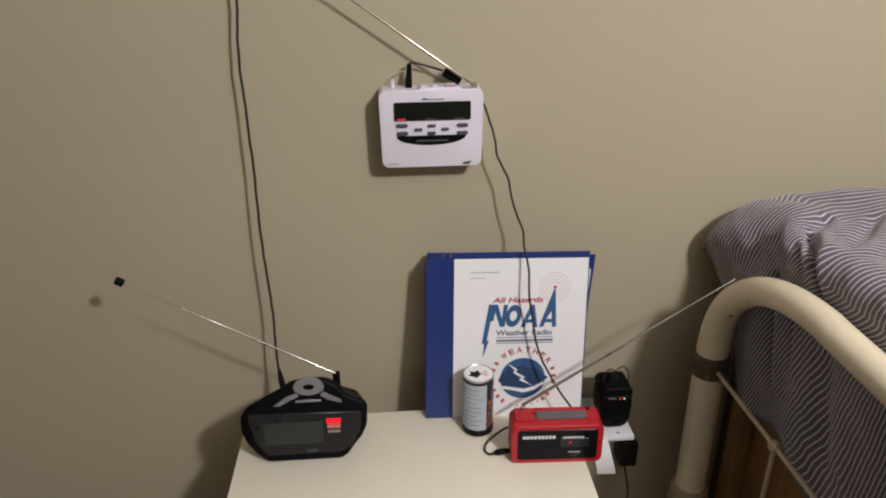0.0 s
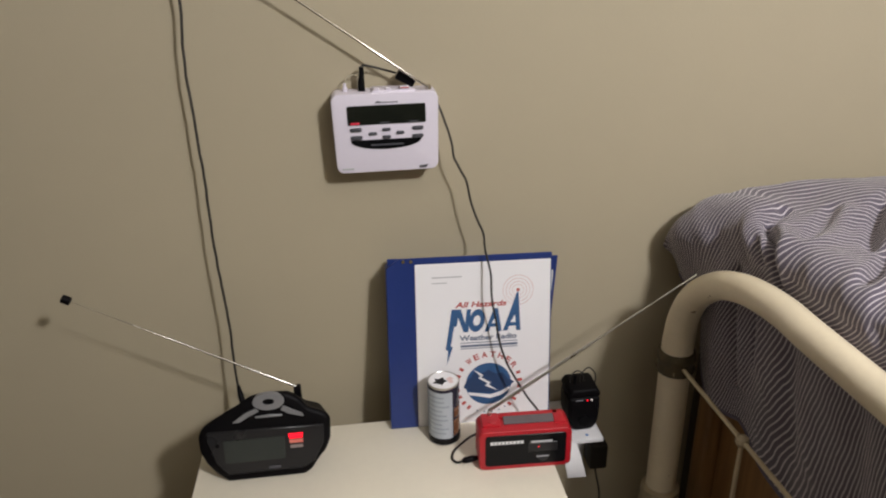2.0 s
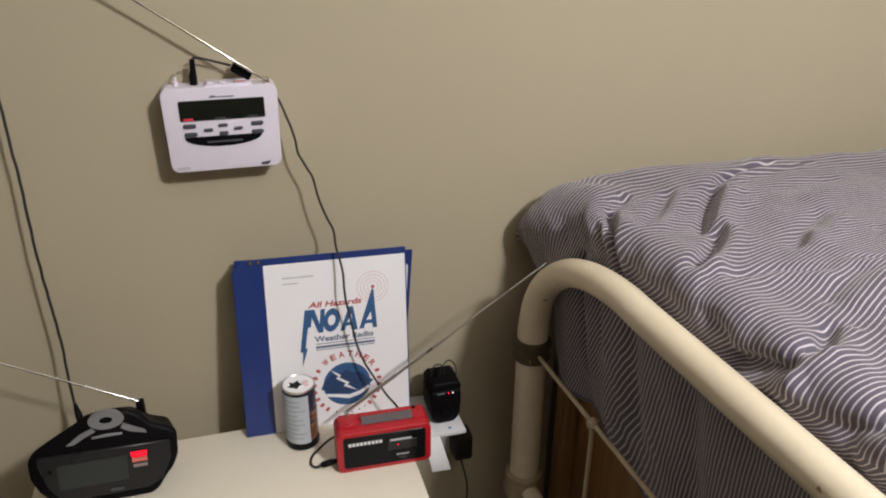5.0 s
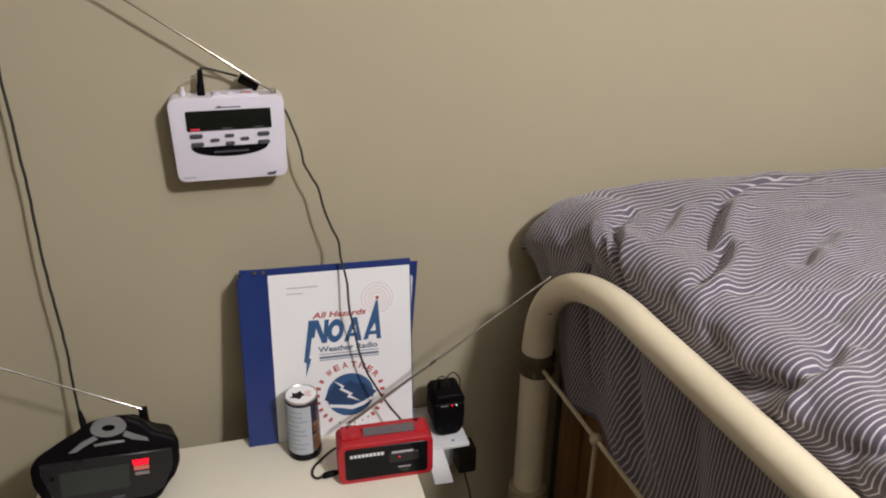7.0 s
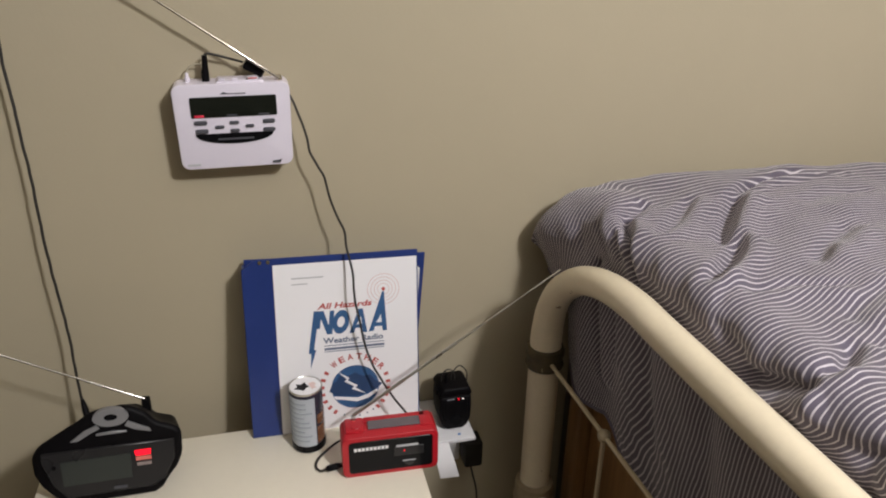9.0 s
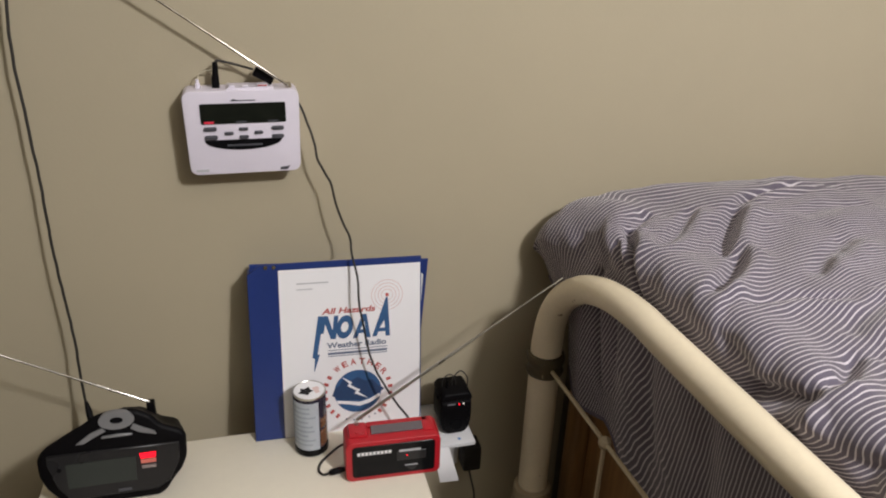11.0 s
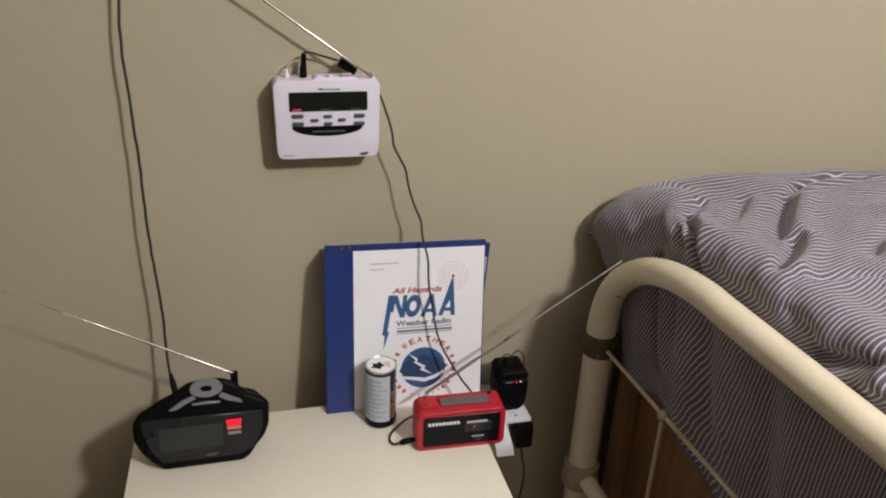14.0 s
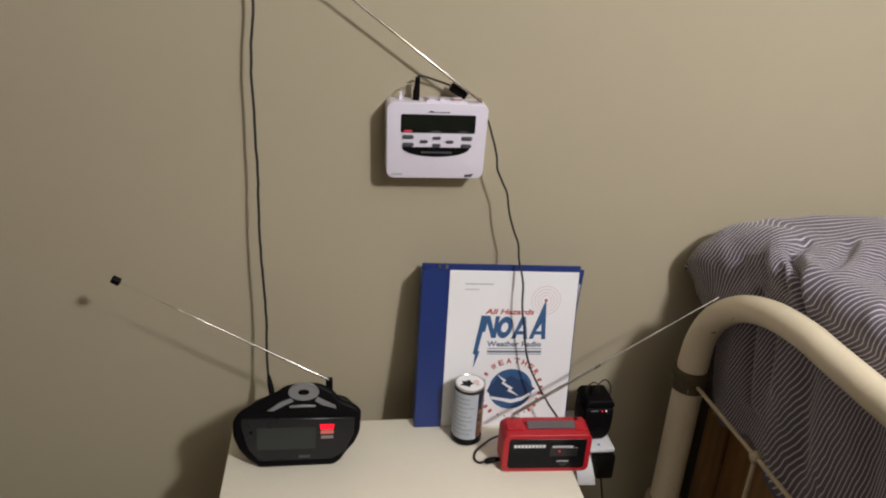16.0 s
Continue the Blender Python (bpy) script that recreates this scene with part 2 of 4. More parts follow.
def tube(points, radius, seg=12, bm=None):
    """A round bar along the points; radius may be a list."""
    bm = bm or bmesh.new()
    pts = [Vector(p) for p in points]
    radii = radius if isinstance(radius, (list, tuple)) else [radius] * len(pts)
    way = (pts[1] - pts[0]).normalized()
    side = way.orthogonal().normalized()
    rings = []
    for i, p in enumerate(pts):
        nxt = (pts[min(i + 1, len(pts) - 1)] - pts[max(i - 1, 0)]).normalized()
        side = (side - nxt * side.dot(nxt)).normalized()
        up = nxt.cross(side)
        rings.append([bm.verts.new(p + radii[i] * (math.cos(a) * side + math.sin(a) * up)) for a in (2 * math.pi * k / seg for k in range(seg))])
    for r, s in zip(rings, rings[1:]):
        for k in range(seg):
            bm.faces.new((r[k], r[(k + 1) % seg], s[(k + 1) % seg], s[k]))
    bm.faces.new(rings[0][::-1])
    bm.faces.new(rings[-1])
    return bm


def lathe(at, profile, seg=40):
    """A turned body about the vertical: rows of radius, height."""
    bm = bmesh.new()
    rings = [[bm.verts.new((at[0] + r * math.cos(a), at[1] + r * math.sin(a), at[2] + h)) for a in (2 * math.pi * k / seg for k in range(seg))] for r, h in profile]
    for r, s in zip(rings, rings[1:]):
        for k in range(seg):
            bm.faces.new((r[k], r[(k + 1) % seg], s[(k + 1) % seg], s[k]))
    bm.faces.new(rings[0][::-1])
    bm.faces.new(rings[-1])
    return bm


def ellipse(cx, cz, rx, rz, n=40, a0=0, a1=360):
    return [(cx + rx * math.cos(radians(a0 + (a1 - a0) * k / n)), cz + rz * math.sin(radians(a0 + (a1 - a0) * k / n))) for k in range(n if a1 - a0 == 360 else n + 1)]


def ring_band(cx, cz, r0, r1, y0, y1, n=40, a0=0, a1=360, m=None, squash=1.0):
    """A flat ring or arc in x, z with a little thickness."""
    bm = bmesh.new()
    full = a1 - a0 == 360
    cols = []
    for k in range(n if full else n + 1):
        a = radians(a0 + (a1 - a0) * k / n)
        c, s = math.cos(a), math.sin(a) * squash
        cols.append([bm.verts.new((cx + r * c, y, cz + r * s)) for r, y in ((r0, y0), (r1, y0), (r1, y1), (r0, y1))])
    for a, b in zip(cols, cols[1:] + (cols[:1] if full else [])):
        for k in range(4):
            bm.faces.new((a[k], a[(k + 1) % 4], b[(k + 1) % 4], b[k]))
    if not full:
        bm.faces.new(cols[0][::-1])
        bm.faces.new(cols[-1])
    if m is not None:
        bmesh.ops.transform(bm, matrix=m, verts=bm.verts)
    return bm


def lettering(text, size, m, width=None, slant=0.0):
    """The built-in font as a thin mesh; x to the right, z up, on the plane y = 0 before m."""
    cu = bpy.data.curves.new("lettering", "FONT")
    cu.body, cu.size, cu.extrude, cu.resolution_u, cu.offset, cu.shear = text, size, 0.00015, 3, 0.00035, slant
    ob = new("lettering", cu)
    me = bpy.data.meshes.new_from_object(ob.evaluated_get(bpy.context.evaluated_depsgraph_get()))
    bm = bmesh.new()
    bm.from_mesh(me)
    bpy.data.objects.remove(ob)
    bpy.data.meshes.remove(me)
    xs = [v.co.x for v in bm.verts]
    if width:
        k = width / (max(xs) - min(xs))
        for v in bm.verts:
            v.co.x = (v.co.x - min(xs)) * k
    bmesh.ops.transform(bm, matrix=m @ pose(0, 0, 0, 90, 0, 0), verts=bm.verts)
    return bm


# ---- the room ----
X0, X1, Y1, Z1 = -3.1, 2.75, -5.0, 2.52


def structure(name, bm, material, label, category):
    return tagged(part(name, bm, material), label, category, kind="structure")


structure("floor", box(X0 - 0.1, X1 + 0.1, Y1 - 0.1, 0.1, -0.1, 0), M_FLOOR, "brown carpet covering the bedroom floor", "floor")
structure("ceiling", box(X0 - 0.1, X1 + 0.1, Y1 - 0.1, 0.1, Z1, Z1 + 0.1), M_CEIL, "plain off-white painted bedroom ceiling", "ceiling")
structure("wall_north", box(X0, X1, 0, 0.1, 0, Z1), M_WALL, "beige painted bedroom wall with faint roller texture", "wall")
structure("wall_south", box(X0, X1, Y1 - 0.1, Y1, 0, Z1), M_WALL, "beige painted wall behind the viewer", "wall")
structure("wall_west", box(X0 - 0.1, X0, Y1, 0, 0, Z1), M_WALL, "beige painted side wall of the bedroom", "wall")
structure("wall_east", box(X1, X1 + 0.1, Y1, 0, 0, Z1), M_WALL, "beige painted side wall beyond the bed", "wall")
structure("baseboard", box(X0, X1, -0.014, 0, 0, 0.09, 0.003), M_TRIM, "white painted baseboard along the beige wall", "baseboard")

lampfix = thing("ceiling_lamp", (LAMP[0], LAMP[1], Z1), "small white pendant ceiling lamp with a bare bulb", "lamp")
part("canopy", lathe((LAMP[0], LAMP[1], Z1), [(0.075, 0.0), (0.072, -0.02), (0.04, -0.035), (0.02, -0.04)]), M_TRIM, lampfix)
part("stem", tube([(LAMP[0], LAMP[1], Z1 - 0.035), (LAMP[0], LAMP[1], LAMP[2] + 0.17)], 0.004, 10), M_TRIM, lampfix)
part("socket", lathe((LAMP[0], LAMP[1], LAMP[2] + 0.175), [(0.008, 0.0), (0.02, -0.01), (0.022, -0.05), (0.018, -0.075)]), M_TRIM, lampfix)

# ---- nightstand ----
TX0, TX1, TY0, TY1, TZ = -0.288, 0.251, -0.44, -0.078, 0.62
stand = thing("nightstand", ((TX0 + TX1) / 2, (TY0 + TY1) / 2, 0), "cream-white laminate nightstand against the beige wall", "nightstand")
part("tabletop", box(TX0, TX1, TY0, TY1, TZ - 0.022, TZ, 0.003), M_TABLE, stand)
part("side_panel", box(TX0 + 0.012, TX0 + 0.03, TY0 + 0.012, TY1 - 0.004, 0.04, TZ - 0.022, 0.002), M_TABLE, stand)
part("side_panel", box(TX1 - 0.03, TX1 - 0.012, TY0 + 0.012, TY1 - 0.004, 0.04, TZ - 0.022, 0.002), M_TABLE, stand)
part("back_panel", box(TX0 + 0.03, TX1 - 0.03, TY1 - 0.014, TY1 - 0.006, 0.06, TZ - 0.022), M_TABLE, stand)
for k, (z0, z1) in enumerate(((0.07, 0.33), (0.335, 0.594))):
    part("drawer_front", box(TX0 + 0.032, TX1 - 0.032, TY0 + 0.012, TY0 + 0.03, z0, z1, 0.002), M_TABLE, stand)
for fx in (TX0 + 0.03, TX1 - 0.03):
    for fy in (TY0 + 0.04, TY1 - 0.04):
        part("foot", lathe((fx, fy, 0), [(0.014, 0), (0.016, 0.02), (0.016, 0.06)], 16), M_TABLE, stand)

# ---- wall radio ----
wr = thing("weather_radio", (0.032, 0, 1.04), "white desktop weather radio hung on the beige wall", "radio")
RF = -0.043


def rounded(x0, x1, z0, z1, r, n=6):
    pts = []
    for cx, cz, a in ((x1 - r, z1 - r, 0), (x0 + r, z1 - r, 90), (x0 + r, z0 + r, 180), (x1 - r, z0 + r, 270)):
        pts += [(cx + r * math.cos(radians(a + 90 * k / n)), cz + r * math.sin(radians(a + 90 * k / n))) for k in range(n + 1)]
    return pts


part("body", prism([(0.0305 + (x - 0.0305) * (1 - 0.03 * (1.157 - z) / 0.117), z) for x, z in rounded(-0.0455, 0.1075, 1.0405, 1.1562, 0.011)], RF, -0.004, 0.006, 4), M_WHITE, wr)
part("top_deck", prism(rounded(0.012, 0.075, 1.15, 1.159, 0.004), RF + 0.004, -0.008, 0.002), M_WHITE, wr)
disp = part("display", prism(rounded(-0.0235, 0.0885, 1.112, 1.1395, 0.002), RF - 0.0012, RF + 0.001), M_LCD, wr, "black liquid crystal display")
part("alert_light", box(-0.0195, -0.007, RF - 0.002, RF - 0.0011, 1.1125, 1.1158, 0.0003), M_PINKLED, disp, "dimly lit red alert light")
for gx in (0.022, 0.064):
    part("display_legend", box(gx, gx + 0.014, RF - 0.0019, RF - 0.0011, 1.1132, 1.1152), M_BTN, disp)
for bx, bz, w, h in ((-0.0125, 1.1052, 0.017, 0.0056), (-0.012, 1.0935, 0.017, 0.0056), (0.0115, 1.0985, 0.012, 0.0042), (0.031, 1.104, 0.0125, 0.0042), (0.031, 1.0930, 0.0125, 0.0045), (0.051, 1.0985, 0.0115, 0.0042), (0.0765, 1.1040, 0.0165, 0.0056), (0.0762, 1.0922, 0.0165, 0.0056)):
    part("button", prism(rounded(bx - w / 2, bx + w / 2, bz - h / 2, bz + h / 2, h * 0.45), RF - 0.0022, RF + 0.001, 0.0007), M_BTN, wr)
arc = part("speaker_strip", prism([(-0.0205, 1.0895), *[(0.0305 + 0.051 * math.cos(radians(a)), 1.0885 + 0.0135 * math.sin(radians(a))) for a in range(180, 361, 10)], (0.0815, 1.0895)], RF - 0.001, RF + 0.001), M_GLOSS, wr, "black curved speaker strip")
part("legend_bar", box(0.008, 0.055, RF - 0.0016, RF - 0.0009, 1.0805, 1.083), M_BTN, arc)
part("maker_mark", prism([(0.016, 1.1425), (0.021, 1.1455), (0.026, 1.1435), (0.049, 1.1437), (0.049, 1.1423)], RF - 0.0008, RF + 0.001), M_BTN, wr)
part("printed_mark", box(-0.036, -0.019, RF - 0.0008, RF + 0.001, 1.0455, 1.0485), M_INKPALE, wr)
part("printed_mark", prism([(0.077, 1.0435), (0.087, 1.0435), (0.0905, 1.0487), (0.085, 1.0475), (0.077, 1.0468)], RF - 0.0008, RF + 0.001), M_BTN, wr)
for bx in (0.02, 0.037):
    part("top_button", box(bx - 0.004, bx + 0.004, RF + 0.004, RF + 0.014, 1.159, 1.1622, 0.001), M_WHITE, wr)
part("snooze_button", box(0.053, 0.067, RF + 0.004, RF + 0.016, 1.159, 1.163, 0.001), M_WHITE, wr)
part("button_mark", box(0.054, 0.066, RF + 0.0034, RF + 0.0045, 1.1608, 1.1624), M_INKRED, wr, "dark red button mark")
part("antenna_jack", lathe((-0.024, -0.022, 1.154), [(0.0035, 0), (0.0035, 0.008), (0.0022, 0.009), (0.0022, 0.014)], 14), M_WHITE, wr)
part("plug", tube([(-0.0005, -0.022, 1.152), (-0.0005, -0.022, 1.168), (0.0005, -0.022, 1.176), (0.001, -0.022, 1.19)], [0.0052, 0.0052, 0.004, 0.0034], 14), M_BLACK, wr, "black cable plug")
part("cable", tube(smooth_path([(0.001, -0.022, 1.186), (0.003, -0.021, 1.1915), (0.012, -0.02, 1.1905), (0.03, -0.019, 1.185), (0.05, -0.02, 1.179)]), 0.0016, 8), M_RUBBER, wr)
part("connector", box(-0.014, 0.014, -0.006, 0.006, -0.0065, 0.0065, 0.002, m=pose(0.063, -0.022, 1.171, 0, 30, 0)), M_BLACK, wr, "black clip connector")
part("wire_loop", tube(smooth_path([(-0.024, -0.02, 1.166), (-0.021, -0.018, 1.174), (-0.012, -0.016, 1.178), (-0.002, -0.017, 1.177)]), 0.001, 8), M_CREAMWIRE, wr)


def antenna(parent, a, b, radii, tip, material=M_CHROME, label="chrome telescopic antenna"):
    """Telescopic mast from a to b in sections that grow thinner, with a tip bead."""
    a, b = Vector(a), Vector(b)
    pts, rs, n = [], [], len(radii)
    for k, r in enumerate(radii):
        pts += [a.lerp(b, k / n), a.lerp(b, (k + 1) / n - 0.002)]
        rs += [r, r]
    mast = part("antenna", tube(pts, rs, 20), material, parent, label, sharp=25)
    if tip:
        way = (b - a).normalized()
        part("antenna_tip", tube([b - way * 0.0075, b - way * 0.0065, b + way * 0.0045, b + way * 0.0055], [tip * 0.7, tip, tip, tip * 0.7], 12), M_BLACK, mast, "black antenna tip")
    return mast


part("antenna_hinge", lathe((0.0945, -0.03, 1.152), [(0.004, 0), (0.0045, 0.006), (0.003, 0.011)], 14), M_CHROME, wr)
antenna(wr, (0.0945, -0.036, 1.1595), (-0.265, -0.044, 1.4195), (0.0020, 0.0018, 0.0015, 0.0012), 0)

# ---- power cords ----
def kinked(points, by):
    """Small bends left in a cord from its packing."""
    return [p + Vector((by * noise.noise(p * 55), 0.4 * by * noise.noise(p * 60 + Vector((3, 1, 2))), 0)) for p in points]


cord = thing("power_cord", (-0.24, -0.02, 0.62), "thin black power cord hanging down the beige wall", "cord")
CORD_L = [(-0.233, -0.022, 1.62), (-0.231, -0.024, 1.45), (-0.232, -0.026, 1.282), (-0.238, -0.027, 1.21), (-0.2365, -0.03, 1.123), (-0.235, -0.033, 1.036), (-0.236, -0.036, 0.952), (-0.2335, -0.039, 0.874), (-0.231, -0.042, 0.801), (-0.232, -0.046, 0.728), (-0.230, -0.052, 0.695)]
part("wire", tube(kinked(smooth_path(CORD_L), 0.0011), 0.002, 8), M_RUBBER, cord)
part("strain_relief", tube([(-0.230, -0.052, 0.697), (-0.2275, -0.057, 0.682), (-0.222, -0.075, 0.665), (-0.215, -0.1, 0.655)], [0.0026, 0.0048, 0.0048, 0.004], 12), M_BLACK, cord)
cord2 = thing("power_cord", (0.2, -0.1, 0.62), "thin kinked black cord draped over the blue binder", "cord")
CORD_R = [(0.100, -0.018, 1.137), (0.108, -0.028, 1.132), (0.1175, -0.034, 1.105), (0.126, -0.038, 1.078), (0.1285, -0.04, 1.055), (0.138, -0.043, 1.036), (0.147, -0.044, 1.015), (0.153, -0.046, 0.985), (0.163, -0.05, 0.955), (0.1715, -0.054, 0.932), (0.172, -0.066, 0.908), (0.177, -0.085, 0.879), (0.177, -0.094, 0.845), (0.182, -0.099, 0.81), (0.186, -0.102, 0.785), (0.192, -0.108, 0.752), (0.204, -0.12, 0.723), (0.222, -0.135, 0.692), (0.242, -0.148, 0.664), (0.252, -0.152, 0.645)]
part("wire", tube(kinked(smooth_path(CORD_R, 5), 0.0012), 0.0017, 8), M_RUBBER, cord2)

# ---- table radio with a domed top ----
lr = thing("clock_radio", (-0.175, -0.14, TZ), "black clock radio with smoked display on the nightstand", "radio")
LY, LS = -0.193, 0.2

OUT = [(-0.236, 0.621), (-0.124, 0.621), (-0.113, 0.628), (-0.103, 0.643), (-0.091, 0.656), (-0.083, 0.674), (-0.081, 0.708), (-0.090, 0.716), (-0.112, 0.725), (-0.124, 0.741), (-0.143, 0.752), (-0.170, 0.7545), (-0.196, 0.749), (-0.208, 0.740), (-0.230, 0.729), (-0.264, 0.710), (-0.274, 0.696), (-0.274, 0.672), (-0.266, 0.652), (-0.252, 0.634)]
shell = prism(OUT, LY, LY + 0.085, 0.006, 3)
for v in shell.verts:
    deep = min(max((v.co.y - LY - 0.01) / 0.065, 0), 1)
    v.co.x = -0.175 + (v.co.x + 0.175) * (1 - 0.16 * deep)
    v.co.z = TZ + (v.co.z - TZ) * (1 - 0.34 * deep)
    v.co.y += LS * (v.co.z - TZ)
part("body", shell, M_BLACK, lr)
FACE = [(-0.236, 0.634), (-0.126, 0.634), (-0.108, 0.644), (-0.093, 0.672), (-0.091, 0.70), (-0.26, 0.703), (-0.262, 0.69), (-0.252, 0.655)]
face = part("front_panel", prism(FACE, LY - 0.0022, LY + 0.002, 0.0012, 1, shear=LS, zbase=TZ), M_FACE, lr, "smoked grey front panel")
part("display", prism([(-0.238, 0.653), (-0.151, 0.653), (-0.149, 0.688), (-0.238, 0.688)], LY - 0.0030, LY - 0.0015, shear=LS, zbase=TZ), M_LCDGREY, face, "dim grey liquid crystal display")
part("alert_light", prism([(-0.1425, 0.6835), (-0.1235, 0.6835), (-0.1222, 0.6908), (-0.1438, 0.6908)], LY - 0.0034, LY - 0.0015, shear=LS, zbase=TZ), M_REDLED, face, "lit red alert light")
for z0, z1, w, m_ in ((0.6762, 0.6815, 0.020, M_REDDIM), (0.6685, 0.6728, 0.0185, M_PALE)):
    part("alert_light", prism([(-0.133 - w / 2, z0), (-0.133 + w / 2, z0), (-0.133 + w / 2, z1), (-0.133 - w / 2, z1)], LY - 0.0034, LY - 0.0015, shear=LS, zbase=TZ), m_, face, "pale alert light")
part("maker_mark", prism([(-0.176, 0.6385), (-0.159, 0.6385), (-0.159, 0.6425), (-0.176, 0.6425)], LY - 0.003, LY - 0.0015, shear=LS, zbase=TZ), M_BTN, face)
part("knob", prism(ellipse(-0.2465, 0.682, 0.0025, 0.0025, 14), LY - 0.004, LY - 0.001, shear=LS, zbase=TZ), M_GLOSS, face)
dial = part("dial", ring_band(-0.1675, 0.7425, 0.0085, 0.0228, LY - 0.002, LY + 0.004, 40, squash=0.56), M_SILVER, lr, "silver ring dial")
for v in dial.data.vertices:
    v.co.y += LS * (v.co.z + TZ - TZ)
hub = part("dial_hub", prism([(-0.1765, 0.7445), (-0.1585, 0.7445), (-0.1595, 0.7405), (-0.1635, 0.7382), (-0.1715, 0.7382), (-0.1755, 0.7405)], LY - 0.001, LY + 0.004, shear=LS, zbase=TZ), M_GLOSS, dial, "black dial hub")
part("silver_wing", prism([(-0.222, 0.7145), (-0.212, 0.7145), (-0.197, 0.7225), (-0.183, 0.7285), (-0.187, 0.7335), (-0.203, 0.7275)], LY - 0.002, LY + 0.003, shear=LS, zbase=TZ), M_SILVER, lr, "silver painted wing")
part("silver_wing", prism([(-0.151, 0.7285), (-0.140, 0.7215), (-0.119, 0.7155), (-0.121, 0.7205), (-0.135, 0.7275), (-0.147, 0.7345)], LY - 0.002, LY + 0.003, shear=LS, zbase=TZ), M_SILVER, lr, "silver painted wing")
part("snooze_bar", prism([(-0.189, 0.7185), (-0.150, 0.7185), (-0.150, 0.7212), (-0.169, 0.7225), (-0.189, 0.7212)], LY - 0.002, LY + 0.003, 0.0006, 1, shear=LS, zbase=TZ), M_SILVER, lr)
part("side_knob", tube([(-0.258, -0.15, 0.669), (-0.275, -0.15, 0.666)], 0.005, 14), M_BLACK, lr)
part("antenna_mount", box(-0.1355, -0.1245, -0.123, -0.110, 0.69, 0.7295, 0.002), M_BLACK, lr)
antenna(lr, (-0.130, -0.116, 0.7275), (-0.434, -0.11, 0.903), (0.0018, 0.0016, 0.0014, 0.0007, 0.0004), 0.0062, M_BRIGHT)

# ---- blue binder ----
binder = thing("binder", (0.155, -0.08, TZ), "blue vinyl ring binder with printed cover leaning on the wall", "binder")
BM = pose(0.0105, -0.1045, TZ + 0.001, -10.4, 1.6, 0)
W_, H_ = 0.263, 0.2852


def on_binder(bm, extra=None):
    bmesh.ops.transform(bm, matrix=BM if extra is None else BM @ extra, verts=bm.verts)
    return bm


part("front_cover", on_binder(prism([(0, 0), (W_, 0), (W_, H_), (0.021, H_), (0, H_ - 0.015)], 0, 0.003, 0.0008, 1)), M_BLUE, binder)
part("spine", on_binder(prism([(0.0005, 0.0), (0.004, 0.0), (0.004, H_ - 0.016), (0.0005, H_ - 0.0175)], 0.003, 0.040, 0.001, 1)), M_BLUE, binder)
back = on_binder(prism([(0.004, 0), (0.258, 0), (0.2835, H_ - 0.016), (0.004, H_ - 0.009)], 0.037, 0.040, 0.001, 1))
part("back_cover", back, M_BLUE, binder)
part("page_stack", on_binder(prism([(0.03, 0.004), (0.25, 0.004), (0.2685, H_ - 0.034), (0.03, H_ - 0.034)], 0.010, 0.024)), M_PAPER2, binder, "stack of white pages")
for rx in (0.027, 0.039):
    part("rivet", on_binder(tube([(rx, -0.0018, H_ - 0.0048), (rx, 0.001, H_ - 0.0048)], [0.0026, 0.0036], 16)), M_CHROME, binder, "small shiny rivet")
PX, PZ, PW, PH = 0.045, -0.0005, 0.2160, 0.2755
sheet = part("cover_page", on_binder(box(PX, PX + PW, -0.0008, -0.0001, PZ + 0.002, PZ + PH)), M_PAPER, binder, "white printed cover sheet with weather logos")


def pu(u, v):
    return (PX + u * PW, PZ + PH * (1.02 - v))


def ink(name, outline, material, label="", y=-0.0012):
    return part(name, on_binder(prism([pu(u, v) for u, v in outline], y, -0.0004)), material, sheet, label)


ink("print_line", [(0.12, 0.098), (0.34, 0.098), (0.34, 0.105), (0.12, 0.105)], M_INKPALE)
ink("print_line", [(0.12, 0.132), (0.23, 0.132), (0.23, 0.138), (0.12, 0.138)], M_INKPALE)
for r in (0.0085, 0.0135, 0.0188, 0.024):
    x, z = pu(0.757, 0.198)
    part("signal_ring", on_binder(ring_band(x, z, r, r + 0.0009, -0.0011, -0.0004, 40)), M_INKPINK, sheet)
x, z = pu(0.757, 0.197)
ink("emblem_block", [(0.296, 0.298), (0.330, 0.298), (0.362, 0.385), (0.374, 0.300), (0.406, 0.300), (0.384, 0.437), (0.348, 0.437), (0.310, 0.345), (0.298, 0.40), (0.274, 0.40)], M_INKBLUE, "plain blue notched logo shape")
x2, z2 = pu(0.449, 0.37)
oval = ring_band(x2, z2, 0.0058, 0.0128, -0.0012, -0.0004, 32, squash=1.48)
for v in oval.verts:
    v.co.x += 0.14 * (v.co.z - z2)
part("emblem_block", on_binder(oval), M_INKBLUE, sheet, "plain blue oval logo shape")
for a, b, c, top in ((0.505, 0.607, 0.634, 0.302), (0.645, 0.761, 0.777, 0.21)):
    ink("emblem_block", [(a, 0.441), (b - 0.03 if top > 0.25 else b - 0.012, top), (b, top), (c, 0.443), (c - 0.032, 0.443), (c - 0.035, 0.414), (a + 0.045, 0.414), (a + 0.034, 0.441)], M_INKBLUE, "plain blue notched wedge shape")
    ink("emblem_gap", [(a + 0.054, 0.392), (c - 0.037, 0.392), (c - 0.042, 0.345)], M_PAPER, "white gap in the shape", y=-0.0015)
part("signal_dot", on_binder(prism(ellipse(x, z, 0.0028, 0.0028, 16), -0.0014, -0.0004)), M_INKRED, sheet, "red dot")
